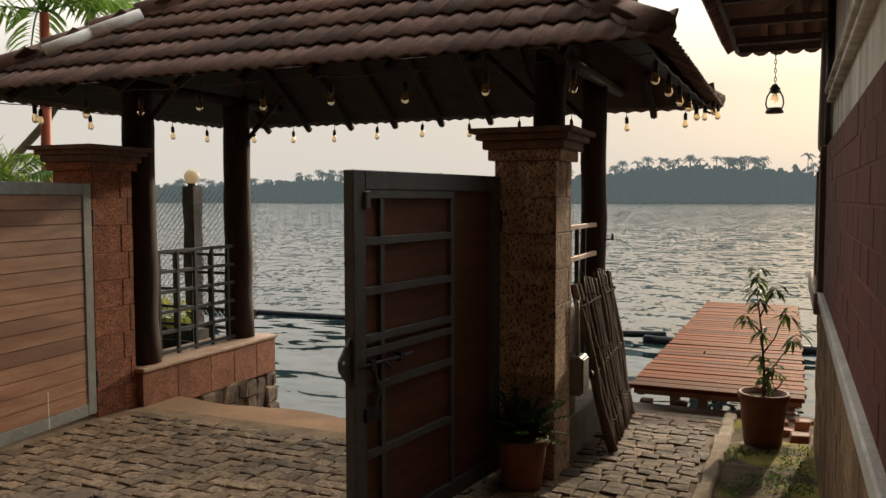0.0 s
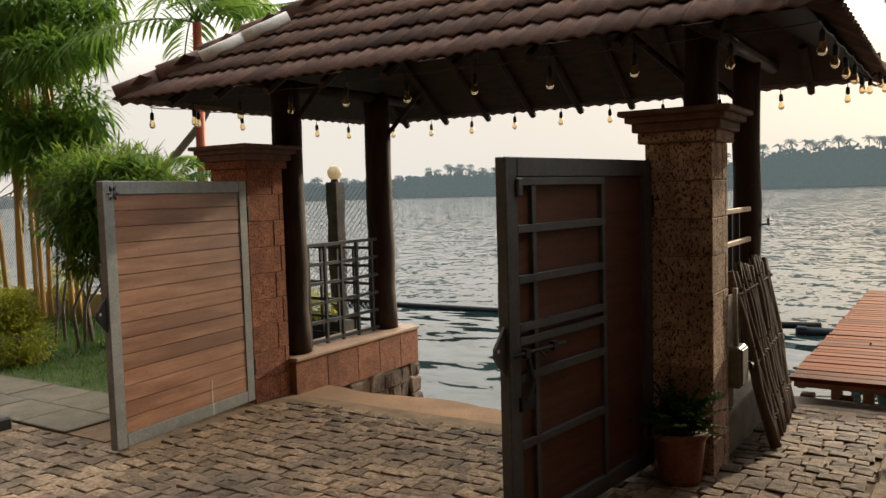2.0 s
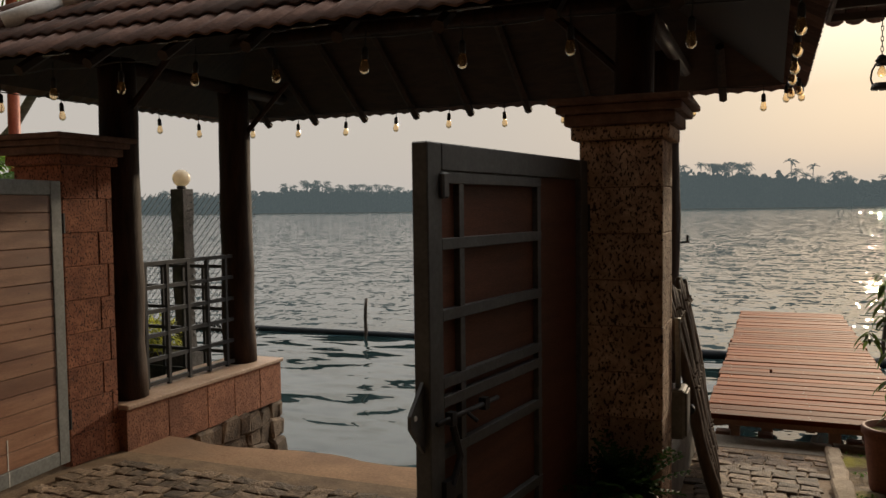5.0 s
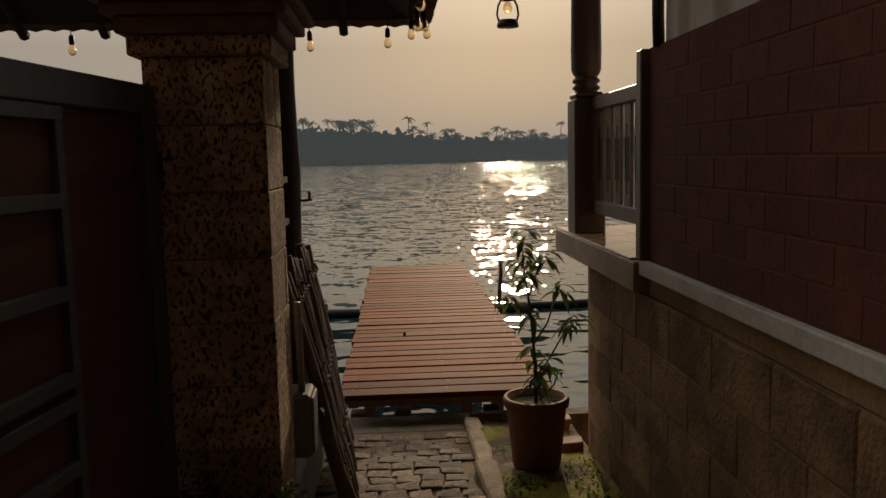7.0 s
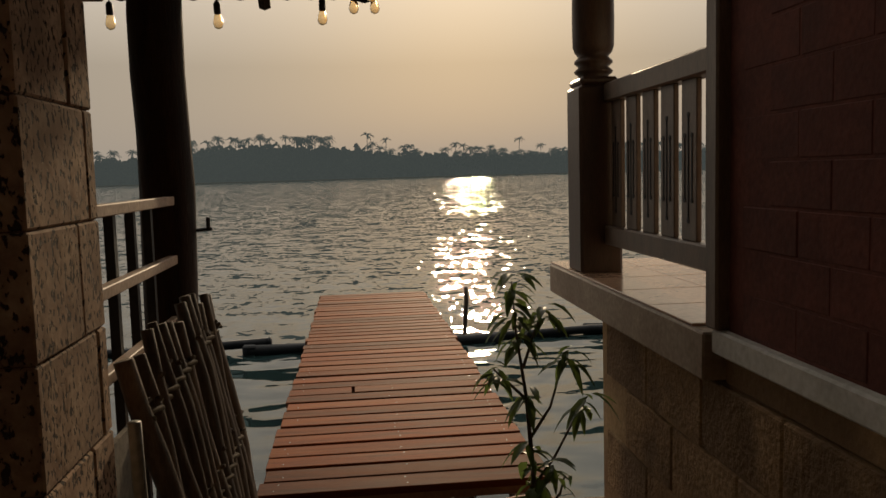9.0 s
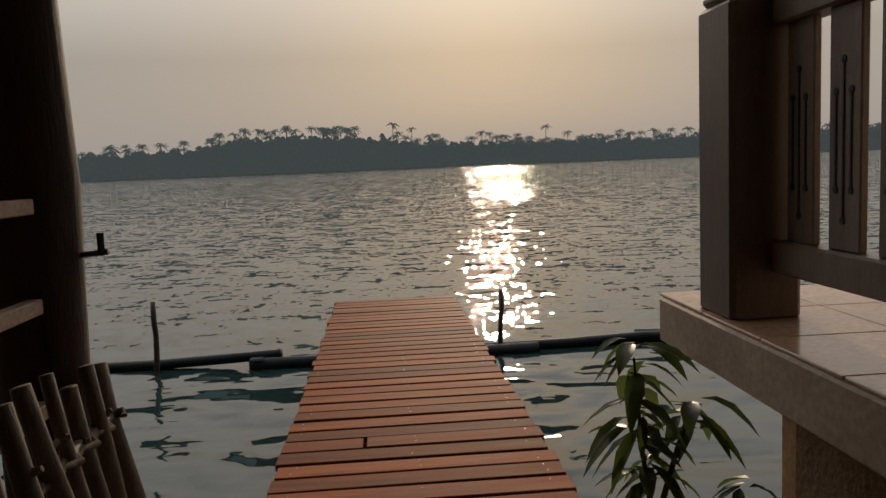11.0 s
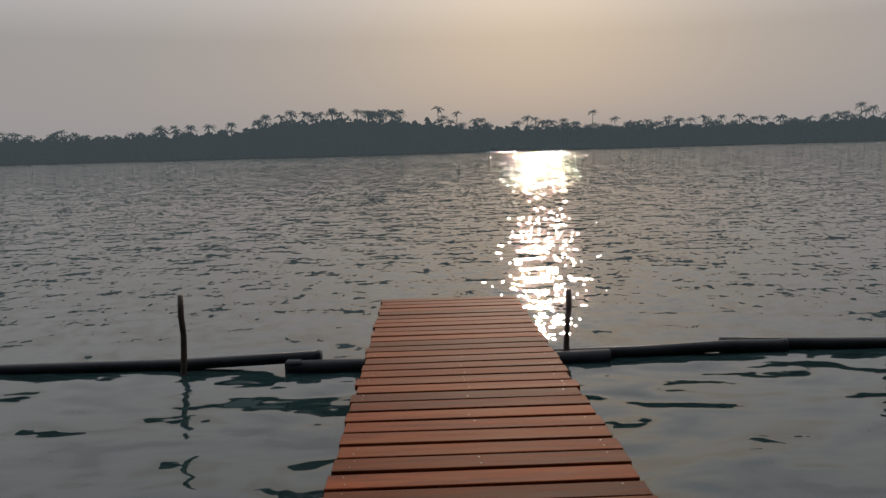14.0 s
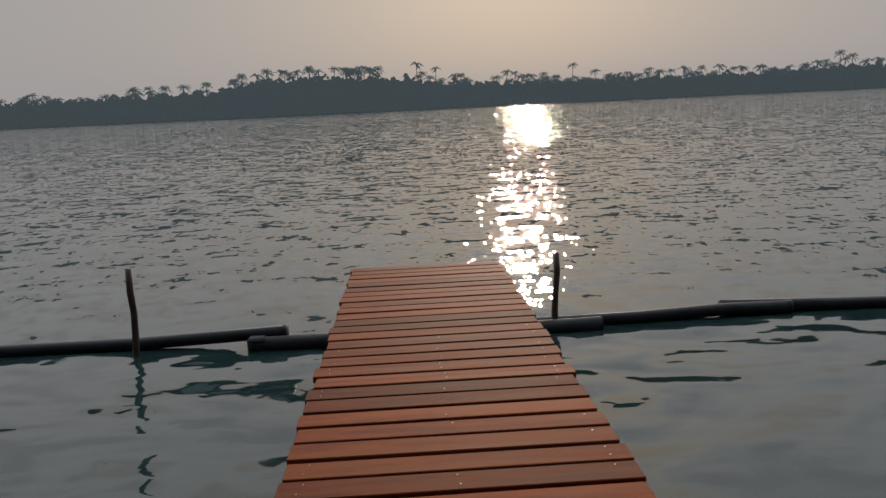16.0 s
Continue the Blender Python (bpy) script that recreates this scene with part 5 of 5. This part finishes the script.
pb = thing("planter_box", "dark planter box with yellow-green shrub", "planter", (-6.1, 6.55, 0.05))
part("box", Geo().box(-6.75, 6.42, 0.05, -5.5, 6.72, 0.36), MAT_STONEPOST, pb, bevel=0.01)
part("foliage", leaves(1300, cloud([((-6.45 + 0.2 * k, 6.55, 0.48), (0.16, 0.14, 0.17)) for k in range(4)]), 0.09, 0.024, 0.9, 0.2), MAT_YELLOW_LEAF, pb)
gp = thing("lamp_post", "rough dark stone post with a white globe lamp", "lamp post", (-6.02, 7.06, -0.6))
g = Geo()
for k in range(12):
    w = 0.075 + U(-0.008, 0.008)
    g.v += [(-6.02 + sx * w, 7.06 + sy * w, -0.6 + 2.44 * k / 11) for sx, sy in ((-1, -1), (1, -1), (1, 1), (-1, 1))]
for k in range(11):
    for i in range(4):
        g.f.append((k * 4 + i, k * 4 + (i + 1) % 4, k * 4 + 4 + (i + 1) % 4, k * 4 + 4 + i))
g.f += [(3, 2, 1, 0), (44, 45, 46, 47)]
part("post", g, MAT_STONEPOST, gp, bevel=0.006)
part("collar", Geo().lathe([(0.04, 1.84), (0.05, 1.85), (0.04, 1.875)], 14, (-6.02, 7.06, 0)), MAT_IRON, gp)
part("globe", Geo().lathe([(max(0.001, 0.085 * math.sin(math.pi * k / 12)), 1.945 - 0.085 * math.cos(math.pi * k / 12)) for k in range(13)], 20, (-6.02, 7.06, 0)), MAT_GLOBE, gp, smooth=True)
net = Geo()
x = -15.0
while x < -5.2:
    top = 1.80 if x < -5.95 else 1.80 - (x + 5.95) * 0.75
    h = max(0.05, top - 0.38)
    for s in (-1, 1):
        a, b = Vector((x, 7.1, 0.38)), Vector((x + s * h * 0.9, 7.1, top))
        if b.x > -5.2:
            b = a.lerp(b, (-5.2 - a.x) / (b.x - a.x))
        net.tube([a, b], 0.004, 3, False)
    x += 0.065
tagged(part("net_fence", net, MAT_NET), "grey wire net fence along the lake bank", "fence", "", "stuff")
solo("threshold_block", Geo().box(-7.2, 2.84, 0.105, -5.62, 2.98, 0.20), MAT_IRON, "low black block at the edge of the paving", "block", bevel=0.015)
# unseen ceiling and back wall, added to keep sky light off the gate fronts
structure("ceiling_shade", Geo().box(-7.0, -1.9, 3.2, 0.27, 1.5, 3.3).box(-4.2, 1.5, 3.2, 0.27, 2.7, 3.3), MAT_UNDER, "unseen board ceiling added over the yard to block sky light", "ceiling")
structure("wall_shade_back", Geo().box(-7.0, -2.2, -0.2, 6, -1.9, 5.5), MAT_OCHRE, "unseen plain wall closing the yard, added to block light from behind", "wall")
structure("wall_west", Geo().box(-30.3, -9.3, -0.2, -30, 7.0, 4.0), MAT_WHITE, "plain plastered wall closing the garden", "wall")

# ---- far shore woods ----
PROFILE = ((-950, 13), (-450, 12.5), (-330, 13), (-290, 17), (-230, 14), (-150, 14.5), (-95, 16), (-80, 21), (-40, 22), (0, 19), (25, 14.5), (60, 13), (120, 12), (200, 12), (250, 14), (300, 13), (480, 13))


def canopy(x):
    for (a, ha), (b, hb) in zip(PROFILE, PROFILE[1:]):
        if a <= x <= b:
            return ha + (hb - ha) * (x - a) / (b - a)
    return 12


w = Geo()
xs = [-950 + 2.2 * i for i in range(int(1430 / 2.2))]
prev = None
for x in xs:
    h = canopy(x) * (0.80 + 0.10 * noise.noise(Vector((x * 0.12, 0, 0))) + 0.06 * noise.noise(Vector((x * 0.5, 2, 0))))
    k = len(w.v)
    w.v += [(x, 452, WATER), (x, 453, h), (x, 462, h * 0.9)]
    if prev is not None:
        w.f += [(prev, k, k + 1, prev + 1), (prev + 1, k + 1, k + 2, prev + 2)]
    prev = k
for _ in range(15000):
    x = U(-950, 478)
    h = canopy(x) * (0.84 + 0.13 * noise.noise(Vector((x * 0.12, 0, 0))) + 0.20 * noise.noise(Vector((x * 0.33, 5, 0))))
    z = h * (1 - 0.75 * rng.random() ** 1.6) + U(-0.3, 0.5)
    s = U(0.6, 1.7)
    c = Vector((x, 450 + U(-2, 2.5), z))
    a = U(0, 3.14)
    u, v = Vector((math.cos(a), 0.3, math.sin(a))) * s, Vector((-math.sin(a), 0.2, math.cos(a))) * s * 0.7
    k = len(w.v)
    w.v += [tuple(c - u), tuple(c - v), tuple(c + u), tuple(c + v)]
    w.f.append((k, k + 1, k + 2, k + 3))
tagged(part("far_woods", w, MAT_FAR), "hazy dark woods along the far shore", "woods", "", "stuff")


def far_palm():
    """A palm of unit height 10 m with a ragged crown."""
    e = thing("far_palm", "distant coconut palm standing above the far woods", "palm tree", (0, 0, 0), "palms of the far shore")
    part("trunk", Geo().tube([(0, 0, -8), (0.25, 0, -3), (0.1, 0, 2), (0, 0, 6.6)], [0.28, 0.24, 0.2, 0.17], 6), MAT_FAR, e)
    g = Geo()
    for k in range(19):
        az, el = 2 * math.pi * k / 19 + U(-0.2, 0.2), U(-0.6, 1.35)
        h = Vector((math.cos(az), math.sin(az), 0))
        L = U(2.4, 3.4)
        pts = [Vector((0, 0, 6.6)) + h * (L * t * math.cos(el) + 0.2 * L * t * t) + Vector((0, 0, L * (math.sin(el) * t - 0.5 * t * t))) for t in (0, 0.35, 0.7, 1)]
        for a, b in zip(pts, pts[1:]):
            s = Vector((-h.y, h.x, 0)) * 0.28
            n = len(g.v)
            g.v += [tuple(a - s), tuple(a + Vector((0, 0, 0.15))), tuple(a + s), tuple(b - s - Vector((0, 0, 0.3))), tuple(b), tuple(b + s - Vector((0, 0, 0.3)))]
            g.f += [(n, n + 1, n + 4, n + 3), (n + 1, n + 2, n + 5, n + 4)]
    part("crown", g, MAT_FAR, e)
    return e


fp = far_palm()
tops = [(7.7, 24.4), (56, 18.2), (61, 17.2), (92, 20.2), (-74, 19.5), (240, 20.6), (246, 18.5), (-30, 23.2), (-45, 22.8), (18, 21.5), (31, 17.5), (-280, 20.6), (-270, 20.2), (-262, 19.6)]
for x in (75, 84, 104, 113, 122, 128, 134, 140, 147, 152, 158, 163, 171, 180, 188, 196, 214, 262, 272, 290):
    tops.append((x + U(-2, 2), canopy(x) + U(1.0, 4.2)))
for _ in range(190):
    x = U(-430, 330)
    tops.append((x, canopy(x) + U(-1.0, 3.2)))
fp.matrix_basis = Matrix.Translation((tops[0][0], 449, tops[0][1] - 7.6))
for x, z in tops[1:]:
    s = U(0.8, 1.1)
    copy_thing(fp, Matrix.Translation((x, 449 + U(-2, 1), z - 7.6 * s)) @ pose(0, 0, 0, 0, U(-7, 7), U(0, 360)) @ Matrix.Diagonal((s, s, s, 1)))

# ---- paving pieces ----


def sett_mesh(seed, mat):
    q = random.Random(seed)
    g = Geo().box(-0.0565, -0.0475, -0.03, 0.0565, 0.0475, 0.0)
    g.v = [(p[0] + q.uniform(-0.006, 0.006), p[1] + q.uniform(-0.005, 0.005), p[2] + (q.uniform(-0.006, 0.006) if p[2] > -0.01 else 0)) for p in g.v]
    k = len(g.v)
    top = g.f[1]
    cx = (q.uniform(-0.015, 0.015), q.uniform(-0.012, 0.012), q.uniform(-0.001, 0.002))
    g.f[1:2] = []
    inner = []
    for i in top:
        p = g.v[i]
        inner.append(len(g.v))
        g.v.append((p[0] * 0.89, p[1] * 0.85, p[2] + 0.003 + q.uniform(-0.0015, 0.0015)))
    c = len(g.v)
    g.v.append(cx[:2] + (cx[2] + 0.005,))
    for a in range(4):
        b = (a + 1) % 4
        g.f += [(top[a], top[b], inner[b], inner[a]), (inner[a], inner[b], c)]
    return g


setts = [sett_mesh(s, MAT_SETT) for s in range(6)]
sett_me = [g.mesh("sett", MAT_SETT, bevel=0.0) for g in setts]
pave = structure("paving", Geo().add([(-4.4, 1.2, G - 0.008), (-0.37, 1.2, G - 0.008), (-0.37, 4.45, G - 0.008), (-4.4, 4.45, G - 0.008)], [(0, 1, 2, 3)]), MAT_EARTH, "worn granite sett paving of the yard and lane", "paving")
joined = Geo()
row = 0
y = 1.3
while y < 6.32:
    x = -8.0 + (0.07 if row % 2 else 0) + U(-0.02, 0.02)
    while x < -0.43:
        sx = U(0.92, 1.12)
        cx = x + 0.06 * sx
        ok = (y < 4.42 or (cx > -1.13 and y < 6.32)) and not (cx < -4.4 and y > 3.08) and not (-1.50 < cx < -1.09 and 4.22 < y < 4.64) and not (cx < -4.4 and 4.26 < y)
        if ok:
            m = pose(cx, y + U(-0.004, 0.004), ground_z(0, y) + U(-0.005, 0.005), U(-1.1, 1.1) - (3.3 if y > 4.5 else 0), U(-1.1, 1.1), U(-2.5, 2.5)) @ Matrix.Diagonal((sx, U(0.95, 1.05), 1, 1))
            k = rng.randrange(6)
            near = (cx > -1.13 and y > 4.7) or (-4.0 < cx < -1.7 and 4.0 < y)
            if near:
                piece("sett", sett_me[k], pave, m)
            else:
                joined.add([m @ Vector(p) for p in setts[k].v], setts[k].f)
        x += 0.1205 * sx
    y += 0.1005
    row += 1
rest_setts = part("setts", joined, MAT_SETT_REST, pave)
tagged(rest_setts, kind="stuff")
flags = structure("flag_path", Geo().box(-12, 3.1, G - 0.03, -4.75, 3.92, G - 0.004), MAT_EARTH, "pale flagstone path along the lawn", "path")
for i in range(13):
    for j in range(2):
        w0, w1 = 3.09 + 0.415 * j, 3.498 + 0.415 * j
        xx = -12 + 0.57 * i + (0.25 if j else 0)
        if xx + 0.55 < -4.62:
            part("flag", Geo().box(xx, w0, G - 0.004, xx + 0.555, w1, G + 0.016 + U(-0.003, 0.003)), MAT_FLAG, flags, bevel=0.006)

# ---- brick courses of the house wall ----
wall = bpy.data.objects["wall_brick_core"]
brick_me = Geo().box(0, 0, 0, 0.02, 0.2275, 0.0962).mesh("brick", MAT_BRICK, bevel=0.003)
BG = Geo().box(0, 0, 0, 0.02, 0.2275, 0.0962)
more = Geo()
for c in range(8):
    z = 1.180 + c * 0.1
    y = -1.0 - (0.115 if c % 2 else 0)
    while y < 4.62:
        m = Matrix.Translation((0.246 + U(-0.0012, 0.0012), y, z)) @ pose(0, 0, 0, 0, U(-0.15, 0.15), U(-0.15, 0.15))
        if y > 0.9:
            piece("brick", brick_me, wall, m)
        else:
            more.add([m @ Vector(p) for p in BG.v], BG.f)
        y += 0.231
tagged(part("bricks", more, MAT_BRICK_REST, wall), kind="stuff")

base = bpy.data.objects["wall_base"]
stones = []
for q in range(5):
    g = Geo().box(0, 0, 0, 0.03, 0.397, 0.197)
    g.v = [(p[0] + U(-0.002, 0.002), p[1] + U(-0.001, 0.001), p[2] + U(-0.001, 0.001)) for p in g.v]
    stones.append(g.mesh("stone", MAT_OCHRE_BLOCK, bevel=0.005))
for c in range(5):
    y = 0.6 + (0.2 if c % 2 else 0)
    while y < 5.47:
        piece("stone", stones[rng.randrange(5)], base, Matrix.Translation((0.2475 + U(-0.001, 0.001), y, 0.03 + c * 0.2)))
        y += 0.40
